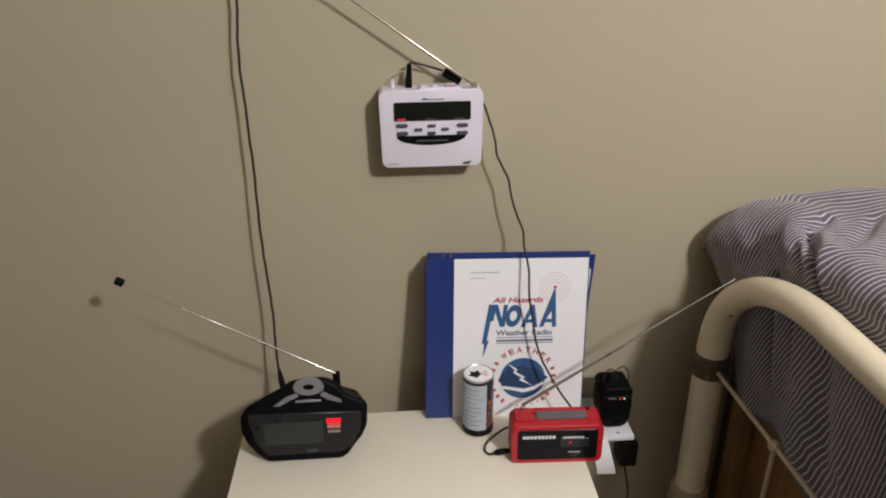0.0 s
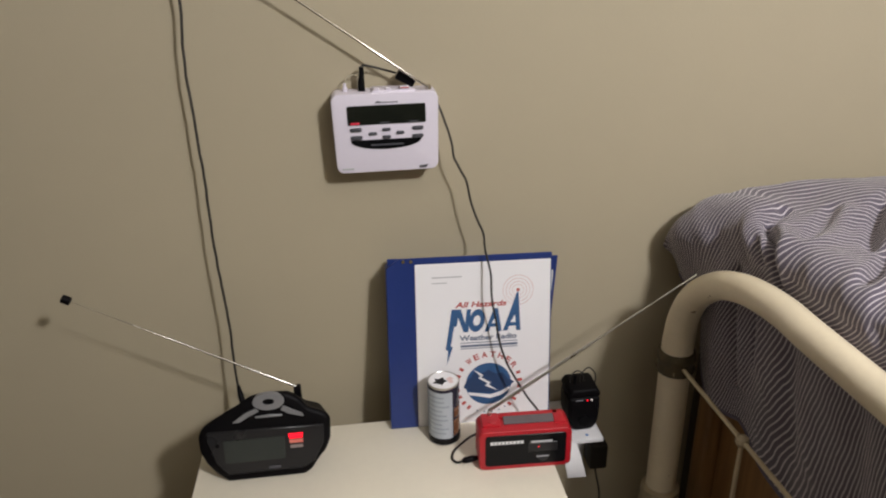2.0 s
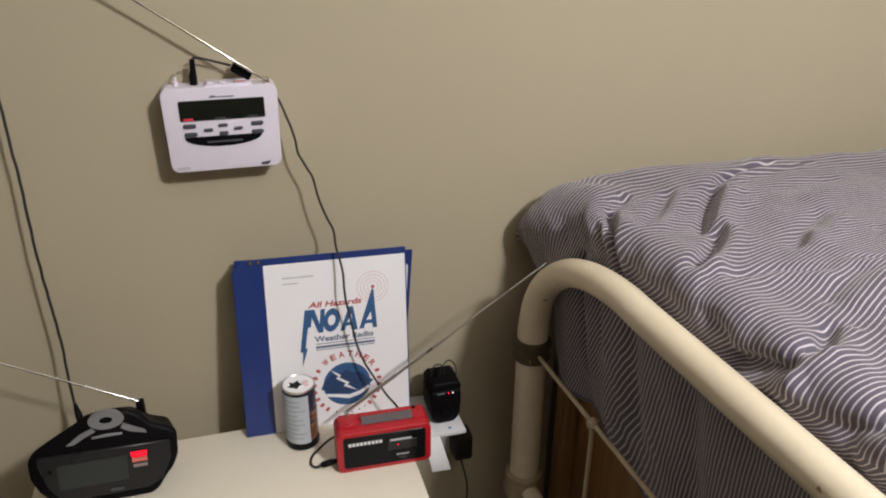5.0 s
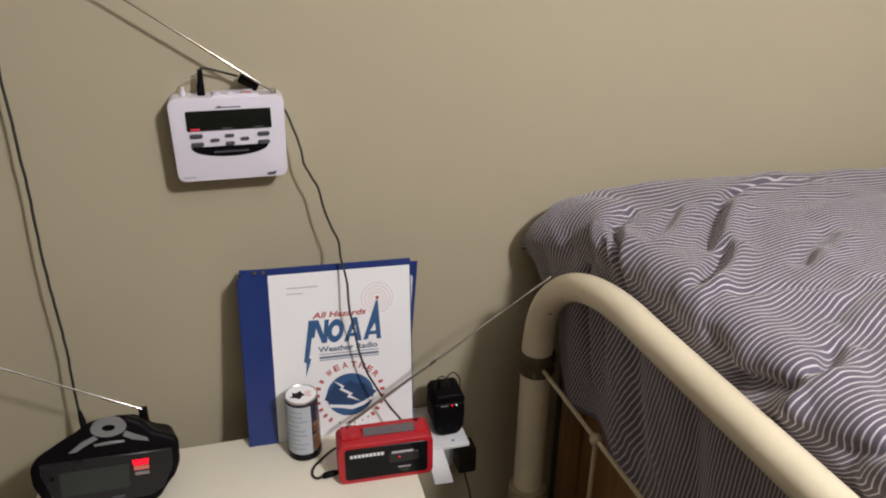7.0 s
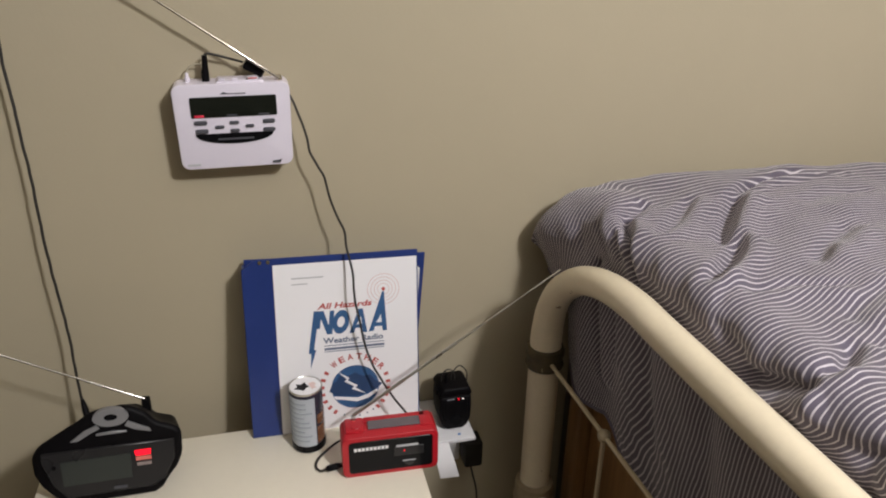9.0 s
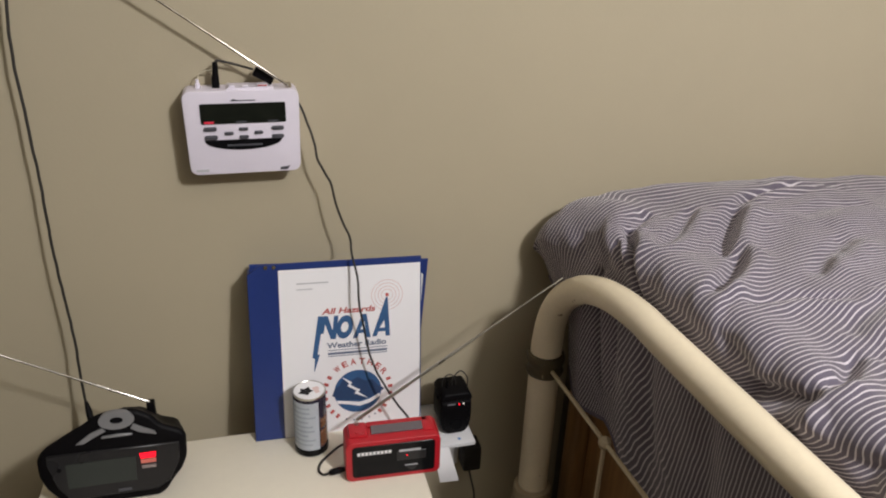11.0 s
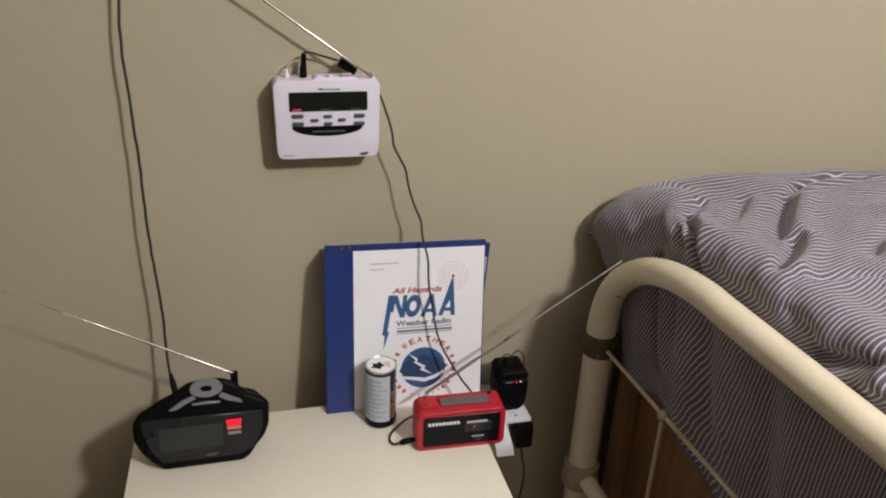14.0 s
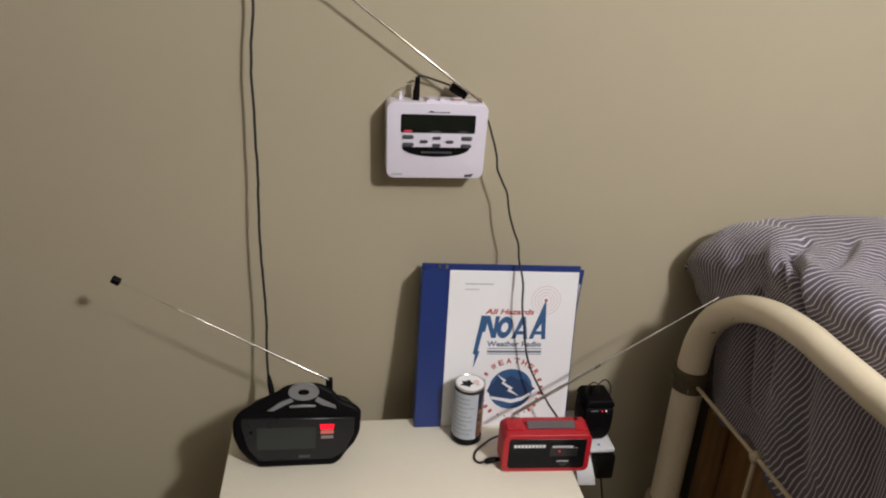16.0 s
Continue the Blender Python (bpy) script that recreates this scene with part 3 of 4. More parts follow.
ink("bolt", [(0.262, 0.296), (0.300, 0.298), (0.252, 0.52), (0.266, 0.525), (0.222, 0.632), (0.231, 0.545), (0.213, 0.54)], M_INKBLUE, "blue lightning shape")


def words(text, u, v, width, size, material, y=-0.0012, label="", slant=0.0):
    x, z = pu(u, v)
    part("printed_text", on_binder(lettering(text, size, pose(x, y, z), width * PW, slant)), material, sheet, label)


words("All Hazards", 0.287, 0.286, 0.385, 0.0125, M_INKRED, label="red printed words", slant=0.22)
words("Weather Radio", 0.318, 0.49, 0.43, 0.0125, M_INKGREY, label="grey-blue printed words")
for v in (0.503, 0.518, 0.538):
    ink("print_bar", [(0.325, v), (0.755, v), (0.755, v + (0.004 if v != 0.518 else 0.013)), (0.325, v + (0.004 if v != 0.518 else 0.013))], M_INKGREY)
sx, sz = pu(0.535, 0.768)
part("seal_disc", on_binder(prism(ellipse(sx, sz, 0.0375, 0.036, 48), -0.0011, -0.0004)), M_INKBLUE, sheet, "blue round seal")
part("seal_cloud", on_binder(prism([(sx - 0.041, sz - 0.004), (sx - 0.036, sz + 0.008), (sx - 0.029, sz + 0.0125), (sx - 0.024, sz + 0.022), (sx - 0.014, sz + 0.018), (sx, sz + 0.024), (sx + 0.012, sz + 0.017), (sx + 0.024, sz + 0.018), (sx + 0.032, sz + 0.007), (sx + 0.043, sz + 0.001), (sx + 0.034, sz - 0.006), (sx + 0.02, sz - 0.012), (sx + 0.005, sz - 0.016), (sx - 0.015, sz - 0.014), (sx - 0.03, sz - 0.012)], -0.0015, -0.0004)), M_INKDARK, sheet, "navy cloud shape")
part("seal_bolt", on_binder(prism([(sx - 0.026, sz + 0.027), (sx - 0.009, sz + 0.016), (sx - 0.012, sz + 0.012), (sx + 0.004, sz + 0.002), (sx + 0.0, sz - 0.001), (sx + 0.016, sz - 0.013), (sx - 0.006, sz - 0.003), (sx - 0.002, sz + 0.001), (sx - 0.017, sz + 0.011), (sx - 0.013, sz + 0.014)], -0.0019, -0.0004)), M_PAPER, sheet, "white lightning shape")
part("seal_wave", on_binder(prism([(sx - 0.034, sz - 0.013), (sx - 0.018, sz - 0.0155), (sx + 0.003, sz - 0.019), (sx + 0.02, sz - 0.0145), (sx + 0.034, sz - 0.007), (sx + 0.036, sz - 0.011), (sx + 0.02, sz - 0.021), (sx + 0.002, sz - 0.0255), (sx - 0.016, sz - 0.021), (sx - 0.032, sz - 0.018)], -0.0018, -0.0004)), M_PAPER, sheet, "white wave shape")
for k, ch in enumerate("WEATHER"):
    a = radians(128 - k * 15.2)
    rx, rz = sx + 0.0475 * math.cos(a), sz + 0.0465 * math.sin(a)
    turn = Matrix.Translation((rx, -0.0011, rz)) @ Matrix.Rotation(math.pi / 2 - a, 4, "Y") @ Matrix.Translation((-0.0042, 0, 0))
    part("printed_letter", on_binder(lettering(ch, 0.0135, turn, 0.0088)), M_INKRED, sheet)
for a in (4, -9, -22, -35, -48, 19, 148, 162, 176, 190, 204, 218, 231):
    m_ = Matrix.Translation((sx + 0.052 * math.cos(radians(a)), 0, sz + 0.051 * math.sin(radians(a)))) @ Matrix.Rotation(math.pi / 2 - radians(a), 4, "Y")
    part("print_bar", on_binder(box(-0.0024, 0.0024, -0.0011, -0.0004, -0.0036, 0.0036, m=m_)), M_INKRED, sheet)
for a in (248, 262, 276, 290, 302):
    part("seal_dot", on_binder(prism(ellipse(sx + 0.051 * math.cos(radians(a)), sz + 0.050 * math.sin(radians(a)), 0.0014, 0.0014, 10), -0.0011, -0.0004)), M_INKGREY, sheet)

# ---- small canister ----
CX, CY, CR = 0.094, -0.133, 0.0243
can = thing("canister", (CX, CY, TZ), "small dark canister with pale wrapped label beside the binder", "canister")
part("body", lathe((CX, CY, TZ), [(CR - 0.001, 0.012), (CR, 0.014), (CR, 0.102), (CR - 0.0008, 0.104)], 48), M_CAN, can)
part("base_ring", lathe((CX, CY, TZ), [(CR - 0.002, 0.0), (CR + 0.0012, 0.002), (CR + 0.0012, 0.011), (CR - 0.001, 0.0125)], 48), M_GLOSS, can, "black base ring")


def wrap(z0, z1, a0, a1, r, n=20):
    """A thin curved sheet round the canister."""
    bm = bmesh.new()
    cols = []
    for k in range(n + 1):
        a = radians(a0 + (a1 - a0) * k / n)
        cols.append([bm.verts.new((CX + q * math.cos(a), CY + q * math.sin(a), TZ + z)) for q, z in ((r, z0), (r, z1), (r - 0.0006, z1), (r - 0.0006, z0))])
    for a, b in zip(cols, cols[1:]):
        for k in range(4):
            bm.faces.new((a[k], a[(k + 1) % 4], b[(k + 1) % 4], b[k]))
    bm.faces.new(cols[0][::-1])
    bm.faces.new(cols[-1])
    return bm


lab = part("label", wrap(0.013, 0.0985, 165, 296, CR + 0.0007), M_LABEL, can, "pale blue-grey printed label")
for k in range(9):
    z = 0.022 + k * 0.0083
    part("print_line", wrap(z, z + 0.0034, 188, 270 + 14 * math.sin(k * 2.3), CR + 0.0011, 12), M_LABELINK, lab)
part("amber_band", wrap(0.016, 0.045, 300, 372, CR + 0.0006), M_CANAMBER, can, "amber lower band")
part("amber_band", wrap(0.05, 0.066, 303, 372, CR + 0.0006), M_CANAMBER, can, "amber picture band")
lid = part("lid", lathe((CX, CY, TZ), [(CR - 0.001, 0.1035), (CR + 0.0005, 0.1042), (CR + 0.0005, 0.1065), (CR - 0.0004, 0.1072), (CR - 0.0012, 0.1062), (0.002, 0.1062)], 48), M_NICKEL, can, "dull silver rimmed lid")
part("lid_disc", lathe((CX, CY, TZ), [(CR - 0.0016, 0.1058), (CR - 0.0016, 0.1067)], 40), M_PAPER, lid, "white picture disc")
LZ = TZ + 0.1064


def lid_blot(pts, material, label):
    bm = bmesh.new()
    f = bm.faces.new([bm.verts.new((CX + x, CY + y, LZ)) for x, y in pts])
    out = bmesh.ops.extrude_face_region(bm, geom=[f])
    bmesh.ops.translate(bm, verts=[g for g in out["geom"] if isinstance(g, bmesh.types.BMVert)], vec=(0, 0, 0.0006))
    part("lid_print", bm, material, lid, label)


lid_blot([(-0.017, -0.006), (-0.012, -0.002), (-0.013, 0.006), (-0.007, 0.003), (0.0, 0.008), (0.002, 0.001), (0.006, -0.004), (0.001, -0.006), (-0.003, -0.013), (-0.009, -0.009)], M_GLOSS, "black printed blot")
lid_blot([(0.005, 0.004), (0.012, 0.007), (0.016, 0.002), (0.013, -0.003), (0.016, -0.008), (0.009, -0.010), (0.007, -0.004)], M_INKPINK, "pink printed blot")

# ---- red radio ----
rr = thing("crank_radio", (0.2, -0.2, TZ), "red and black portable emergency radio on the nightstand", "radio")
RM = pose(0.135, -0.2235, TZ, 0, 0, -2.5)
RW, RD, RH = 0.139, 0.045, 0.0695


def on_red(bm):
    bmesh.ops.transform(bm, matrix=RM, verts=bm.verts)
    return bm


part("body", on_red(prism(rounded(0, RW, 0, RH, 0.01, 5), 0, RD, 0.004, 3)), M_RED, rr)
rf = part("front_panel", on_red(prism(rounded(0.009, RW - 0.0085, 0.0075, RH - 0.0068, 0.005, 4), -0.0012, 0.002, 0.0006, 1)), M_GLOSS, rr, "glossy black front panel")
for k in range(9):
    part("maker_mark", on_red(box(0.0165 + k * 0.0056, 0.0165 + k * 0.0056 + 0.0042, -0.0018, -0.0008, 0.0475, 0.0527)), M_PAPER, rf, "plain white mark")
win = part("tuning_window", on_red(box(0.074, 0.117, -0.0018, -0.0008, 0.031, 0.047, 0.0003, 1)), M_FACE, rf)
part("dial_strip", on_red(box(0.077, 0.109, -0.0024, -0.0014, 0.0475, 0.051, 0.0003, 1)), M_INKPALE, rf, "pale dial strip")
part("power_light", on_red(prism(ellipse(0.0885, 0.0405, 0.0009, 0.0009, 12), -0.003, -0.001)), M_REDLED, win, "lit red power light")
part("panel_badge", on_red(prism([(0.087, 0.0185), (0.105, 0.0195), (0.101, 0.0135), (0.096, 0.011), (0.092, 0.0135)], -0.0018, -0.0008)), M_FACE, rf)
part("dial_strip", on_red(box(0.086, 0.105, -0.002, -0.0008, 0.0208, 0.0222)), M_INKPALE, rf)
part("handle_rail", on_red(box(0.033, 0.126, RD - 0.014, RD - 0.001, RH - 0.004, RH + 0.003, 0.003)), M_RED, rr)
part("solar_panel", on_red(box(0.0, 0.076, 0.0, 0.015, -0.0015, 0.0015, 0.0006, 1, m=pose(0.039, 0.016, RH + 0.0005, 16, 0, 0))), M_SOLAR, rr, "grey solar panel")
part("shoulder", on_red(box(0.114, 0.133, 0.012, RD - 0.001, RH - 0.004, RH + 0.003, 0.003)), M_RED, rr)
part("shoulder", on_red(box(0.006, 0.034, 0.012, RD - 0.001, RH - 0.004, RH + 0.0035, 0.003)), M_RED, rr)
part("button", on_red(prism(ellipse(0.0, 0.0, 0.0065, 0.0045, 20), 0, 0.003, 0.0006, 1, m=pose(0.022, 0.02, RH + 0.005, -90, 0, 0))), M_RED, rr)
part("antenna_hinge", on_red(tube([(0.02, RD - 0.006, RH - 0.004), (0.02, RD - 0.006, RH + 0.008)], 0.0035, 12)), M_NICKEL, rr)
antenna(rr, (0.158, -0.172, 0.69), (0.474, -0.158, 0.89), (0.0026, 0.0021, 0.0016, 0.0011), 0, M_NICKEL, "dull steel telescopic antenna")
usb = thing("charging_cable", (0.11, -0.2, TZ), "short black charging cable curled on the nightstand", "cable")
part("plug", tube([(0.1355, -0.204, 0.629), (0.128, -0.2045, 0.629), (0.116, -0.2055, 0.628), (0.112, -0.206, 0.6275)], [0.0032, 0.0048, 0.0048, 0.003], 12), M_BLACK, usb)
part("wire", tube(smooth_path([(0.113, -0.206, 0.6275), (0.104, -0.203, 0.6235), (0.0985, -0.192, 0.6225), (0.103, -0.176, 0.6225), (0.116, -0.162, 0.6235), (0.134, -0.151, 0.628), (0.15, -0.146, 0.63)]), 0.0018, 8), M_RUBBER, usb)

# ---- outlet shelf, with what it carries ----
shelf = thing("outlet_shelf", (0.335, 0, 0.545), "white plastic outlet shelf fixed to the beige wall", "shelf")
part("plate", box(0.285, 0.367, -0.118, -0.002, 0.562, 0.57, 0.002), M_SHELF, shelf)
part("back_plate", box(0.285, 0.367, -0.022, 0.0, 0.44, 0.562, 0.002), M_SHELF, shelf)
part("indicator", lathe((0.341, -0.106, 0.57), [(0.0028, -0.001), (0.0028, 0.0006)], 14), M_BLUELED, shelf, "small blue indicator")
adapter = thing("plug_adapter", (0.372, -0.05, 0.48), "black plug-in power adapter under the outlet shelf", "adapter")
part("body", box(0.366, 0.400, -0.062, -0.0225, 0.452, 0.505, 0.005, 2), M_ADAPTER, adapter)
part("wire", tube(smooth_path([(0.378, -0.05, 0.457), (0.384, -0.052, 0.43), (0.398, -0.04, 0.36), (0.394, -0.03, 0.25), (0.4, -0.03, 0.1), (0.4, -0.05, 0.003)]), 0.0018, 8), M_RUBBER, adapter)
tagp = thing("paper_tag", (0.32, -0.12, 0.48), "white folded paper tag hanging beneath the outlet shelf", "tag")
tbm = bmesh.new()
rows_ = []
for k in range(9):
    t = k / 8
    y = -0.1195 - 0.012 * math.sin(t * 2.2)
    z = 0.568 - 0.066 * t
    rows_.append([tbm.verts.new((0.291 + 0.013 * t + dx, y + dy, z)) for dx, dy in ((0, 0), (0.028 + 0.004 * t, -0.002), (0.028 + 0.004 * t, -0.0012), (0, 0.0008))])
for a, b in zip(rows_, rows_[1:]):
    for k in range(4):
        tbm.faces.new((a[k], a[(k + 1) % 4], b[(k + 1) % 4], b[k]))
tbm.faces.new(rows_[0][::-1])
tbm.faces.new(rows_[-1])
part("sheet", tbm, M_PAPER, tagp)

LX, LYY, LZ0 = 0.338, -0.066, 0.5705
lant = thing("lantern", (LX, LYY, LZ0), "small black plastic lantern on the white outlet shelf", "lantern")
LAN = [(-0.013, 0.0), (0.013, 0.0), (0.021, 0.006), (0.026, 0.018), (0.0275, 0.042), (0.0265, 0.066), (-0.0265, 0.066), (-0.0275, 0.042), (-0.026, 0.018), (-0.021, 0.006)]
part("body", prism([(LX + x, LZ0 + z) for x, z in LAN], LYY - 0.027, LYY + 0.027, 0.011, 4), M_BLACK, lant)
part("cap", prism([(LX + x, LZ0 + z) for x, z in ((-0.0272, 0.0665), (0.0272, 0.0665), (0.0272, 0.074), (0.021, 0.082), (-0.021, 0.082), (-0.0272, 0.074))], LYY - 0.0265, LYY + 0.027, 0.008, 4), M_BLACK, lant)
part("front_panel", prism([(LX + 0.74 * x, LZ0 + 0.033 + 0.74 * (z - 0.033)) for x, z in LAN], LYY - 0.0285, LYY - 0.022, 0.0012, 2), M_BLACK, lant, "raised black front")
part("lens", tube([(LX, LYY - 0.0275, LZ0 + 0.022), (LX, LYY - 0.0315, LZ0 + 0.0225)], [0.0115, 0.0095], 24), M_GLOSS, lant, "glossy round lens")
part("side_lug", box(LX - 0.0305, LX - 0.025, LYY - 0.01, LYY + 0.008, LZ0 + 0.063, LZ0 + 0.073, 0.002), M_BLACK, lant)
part("switch", box(LX - 0.016, LX - 0.002, LYY - 0.0282, LYY - 0.022, LZ0 + 0.0605, LZ0 + 0.0632, 0.001, 1), M_BTN, lant)
for dx, m_, l_ in ((0.004, M_REDLED, "lit red light"), (0.0115, M_WHITELED, "lit white light")):
    y = LYY - 0.028
    part("status_light", tube([(LX + dx, y + 0.003, LZ0 + 0.062), (LX + dx, y - 0.0008, LZ0 + 0.062)], 0.0011, 10), m_, lant, l_)
for a, b, h in ((-0.019, 0.004, 0.030), (-0.002, 0.025, 0.036)):
    part("bail", tube(smooth_path([(LX + a, LYY, LZ0 + 0.079), (LX + a + 0.001, LYY, LZ0 + 0.095), (LX + (a + b) / 2, LYY, LZ0 + 0.08 + h * 0.8), (LX + b - 0.001, LYY, LZ0 + 0.095), (LX + b, LYY, LZ0 + 0.074)], 6), 0.0011, 8), M_RUBBER, lant, "thin wire bail")
part("stub", lathe((LX - 0.012, LYY - 0.004, LZ0 + 0.078), [(0.003, 0), (0.0025, 0.02)], 12), M_BLACK, lant)

# ---- iron bed end ----
PXX, PYY, SK, RT = 0.477, -0.12, 0.04, 0.0252
bed = thing("bed_frame", (PXX, PYY, 0), "cream enamelled iron bed end beside the nightstand", "bed")
E_ = Vector((SK, -1, 0)).normalized()


def foot_at(s, z, side=0.0):
    """A place on the bed end: metres along it from the wall post, height, and metres out of its plane."""
    return Vector((PXX, PYY, z)) + E_ * s + Vector((-E_.y, E_.x, 0)) * side


BL, RZ = 1.0, 0.9352
ARCH = [(0, 0.72), (0, 0.755), (0.006, 0.795), (0.022, 0.832), (0.05, 0.866), (0.10, 0.902), (0.165, 0.926), (0.24, 0.9362), (0.32, RZ)]
arch = smooth_path([foot_at(q, z) for q, z in ARCH] + [foot_at(BL - q, z) for q, z in ARCH[::-1]], 6)
rail_line = [foot_at(0, 0.7), *arch, foot_at(BL, 0.7)]
part("top_rail", tube(rail_line, [0.0207 + (RT - 0.0207) * min(max((0.9 - p.z) / 0.15, 0), 1) for p in rail_line], 28), M_CREAM, bed)
for s in (0, BL):
    p = foot_at(s, 0)
    part("post", lathe(p, [(0.022, 0.0), (RT, 0.02), (RT, 0.7)], 28), M_CREAM, bed)
    part("collar", lathe(p, [(RT + 0.0004, 0.696), (RT + 0.0042, 0.698), (RT + 0.006, 0.703), (RT + 0.0035, 0.709), (RT + 0.0035, 0.716), (RT + 0.0058, 0.721), (RT + 0.0062, 0.728), (RT + 0.004, 0.734), (RT + 0.0004, 0.736)], 28), M_BRASS, bed, "tarnished cast collar")
    part("lower_ring", lathe(p, [(RT + 0.0005, 0.405), (RT + 0.008, 0.408), (RT + 0.0105, 0.42), (RT + 0.007, 0.43), (RT + 0.0085, 0.44), (RT + 0.0075, 0.455), (RT + 0.0005, 0.459)], 28), M_CREAMDARK, bed, "brown cast ring")
part("lower_rail", tube([foot_at(0.02, 0.43), foot_at(BL - 0.02, 0.43)], 0.0155, 18), M_CREAM, bed)
part("rod", tube([foot_at(0.022, 0.714), foot_at(BL - 0.022, 0.714)], 0.0035, 12), M_RODPAINT, bed)
for s in (0.205, 0.40, 0.60, 0.80):
    rod = part("rod", tube([foot_at(s, 0.43), foot_at(s, 0.714)], 0.0035, 12), M_RODPAINT, bed)
    part("knuckle", lathe(foot_at(s, 0.714), [(0.003, -0.0105), (0.007, -0.0075), (0.0098, -0.001), (0.0085, 0.005), (0.003, 0.0095)], 18), M_CREAMDARK, rod, "cast knuckle")

board = thing("wooden_board", (0.6, -0.3, 0), "brown wooden end board of the bed base", "board")
part("panel", box(0.572, 0.59, -0.95, -0.125, 0.12, 0.69, 0.003), M_WOOD, board)
part("stile", box(0.548, 0.582, -0.122, -0.078, 0.0, 0.63, 0.008, 3), M_WOOD, board)
# added board: its near-black colour paints the shaded gap behind post and stile
part("gap_shade_board", box(0.562, 2.5, -0.062, -0.03, 0.2, 0.735, 0.004), M_SHADEWOOD, board, "added near-black board standing in for shade under the bed")
mattress = thing("mattress", (1.6, -0.5, 0.4), "pale mattress under the striped comforter", "mattress")
part("body", box(0.615, 2.55, -0.94, -0.07, 0.45, 0.86, 0.05, 4), M_MATTRESS, mattress)
part("bed_base", box(0.61, 2.55, -0.94, -0.07, 0.02, 0.445, 0.004, 1), M_WOOD, mattress)

# ---- striped comforter ----
def smooth_step(a, b, x):
    t = np.clip((x - a) / (b - a), 0, 1)
    return t * t * (3 - 2 * t)


def edge_x(y):
    return 0.506 + SK * np.maximum(0, -0.12 - y) - 0.026 * smooth_step(-0.17, -0.06, y)


# distance along the cloth, fine near the bed end
ys = np.concatenate([np.linspace(-0.95, -0.75, 40, endpoint=False), np.linspace(-0.75, -0.021, 290)])
hem = np.interp(ys, [-0.95, -0.6, -0.40, -0.362, -0.30, -0.25, -0.222, -0.205, -0.17, -0.14, -0.122, -0.112, -0.098, -0.06, -0.02], [0.44, 0.53, 0.607, 0.623, 0.645, 0.66, 0.668, 0.662, 0.66, 0.67, 0.69, 0.74, 0.80, 0.81, 0.825])
top_l = np.concatenate([np.linspace(0, 0.6, 230, endpoint=False), np.linspace(0.6, 2.0, 90)])
ZT = 0.99
verts = []
for j, y in enumerate(ys):
    xe, rad = float(edge_x(y)), float(0.024 + 0.05 * smooth_step(-0.22, -0.10, y))
    col = []
    zc, top_c = ZT - rad, rad - 0.0206
    low_c = top_c - rad * math.pi / 2
    for k in range(90):  # hanging face
        t = k / 90
        col.append((xe + 0.032 * (1 - t) ** 1.2, y, hem[j] + (zc - hem[j]) * t, (zc - hem[j]) * (t - 1) + low_c))
    for k in range(40):  # round edge
        a = math.pi / 2 * k / 40
        col.append((xe + rad * (1 - math.cos(a)), y, zc + rad * math.sin(a), low_c + rad * a))
    for l in top_l:
        col.append((xe + rad + l, y, ZT, top_c + l))
    verts.append(col)
G = np.array(verts)  # y, along, (x, y, z, cloth)
P, C, Y = G[..., :3].copy(), G[..., 3].copy(), G[..., 1].copy()
# the edge by the wall rolls over, and the corner slumps
wall_roll = np.clip((P[..., 1] + 0.105) / 0.0845, 0, 1)
P[..., 2] -= 0.06 * (1 - np.sqrt(np.maximum(1 - wall_roll**2, 0))) * smooth_step(0.84, 0.95, P[..., 2])
P[..., 2] += 0.012 * smooth_step(0.6, 0.75, P[..., 0]) * (1 - smooth_step(0.85, 1.0, P[..., 0])) * (P[..., 2] > 0.9)
P[..., 2] -= 0.012 * (1 - smooth_step(0.48, 0.60, P[..., 0])) * smooth_step(-0.14, -0.08, Y) * smooth_step(0.9, 0.97, P[..., 2])
du, dv = np.gradient(P, axis=1), np.gradient(P, axis=0)
N = np.cross(du, dv)
N /= np.linalg.norm(N, axis=-1, keepdims=True) + 1e-9
if N[165, 300, 2] < 0:
    N = -N
D, WARP = np.zeros(P.shape[:2]), np.zeros(P.shape[:2])


def fold(points, depth, width, ridge=0.6, taper=0.2):
    """A tuck along points of the cloth (distance along, y): a valley with a raised lip on its near side."""
    global D
    pts = np.array(points)
    cuts = np.concatenate([[0], np.cumsum(np.hypot(*np.diff(pts, axis=0).T))])
    best, side, along = np.full(C.shape, 9.0), np.zeros(C.shape), np.zeros(C.shape)
    for k in range(len(pts) - 1):
        (ax, ay), (bx, by) = pts[k], pts[k + 1]
        t = np.clip(((C - ax) * (bx - ax) + (Y - ay) * (by - ay)) / ((bx - ax) ** 2 + (by - ay) ** 2), 0, 1)
        ox, oy = C - ax - t * (bx - ax), Y - ay - t * (by - ay)
        d = np.hypot(ox, oy)
        near_ = d < best
        best = np.where(near_, d, best)
        side = np.where(near_, np.sign(ox * (by - ay) - oy * (bx - ax)) * d, side)
        along = np.where(near_, (cuts[k] + t * (cuts[k + 1] - cuts[k])) / cuts[-1], along)
    ends = smooth_step(-0.001, taper, along) * smooth_step(1.001, 1 - taper, along) if taper else 1.0
    D += ends * depth * (-np.exp(-((best / width) ** 2)) + ridge * np.exp(-(((side - 2.0 * width) / (1.6 * width)) ** 2)))


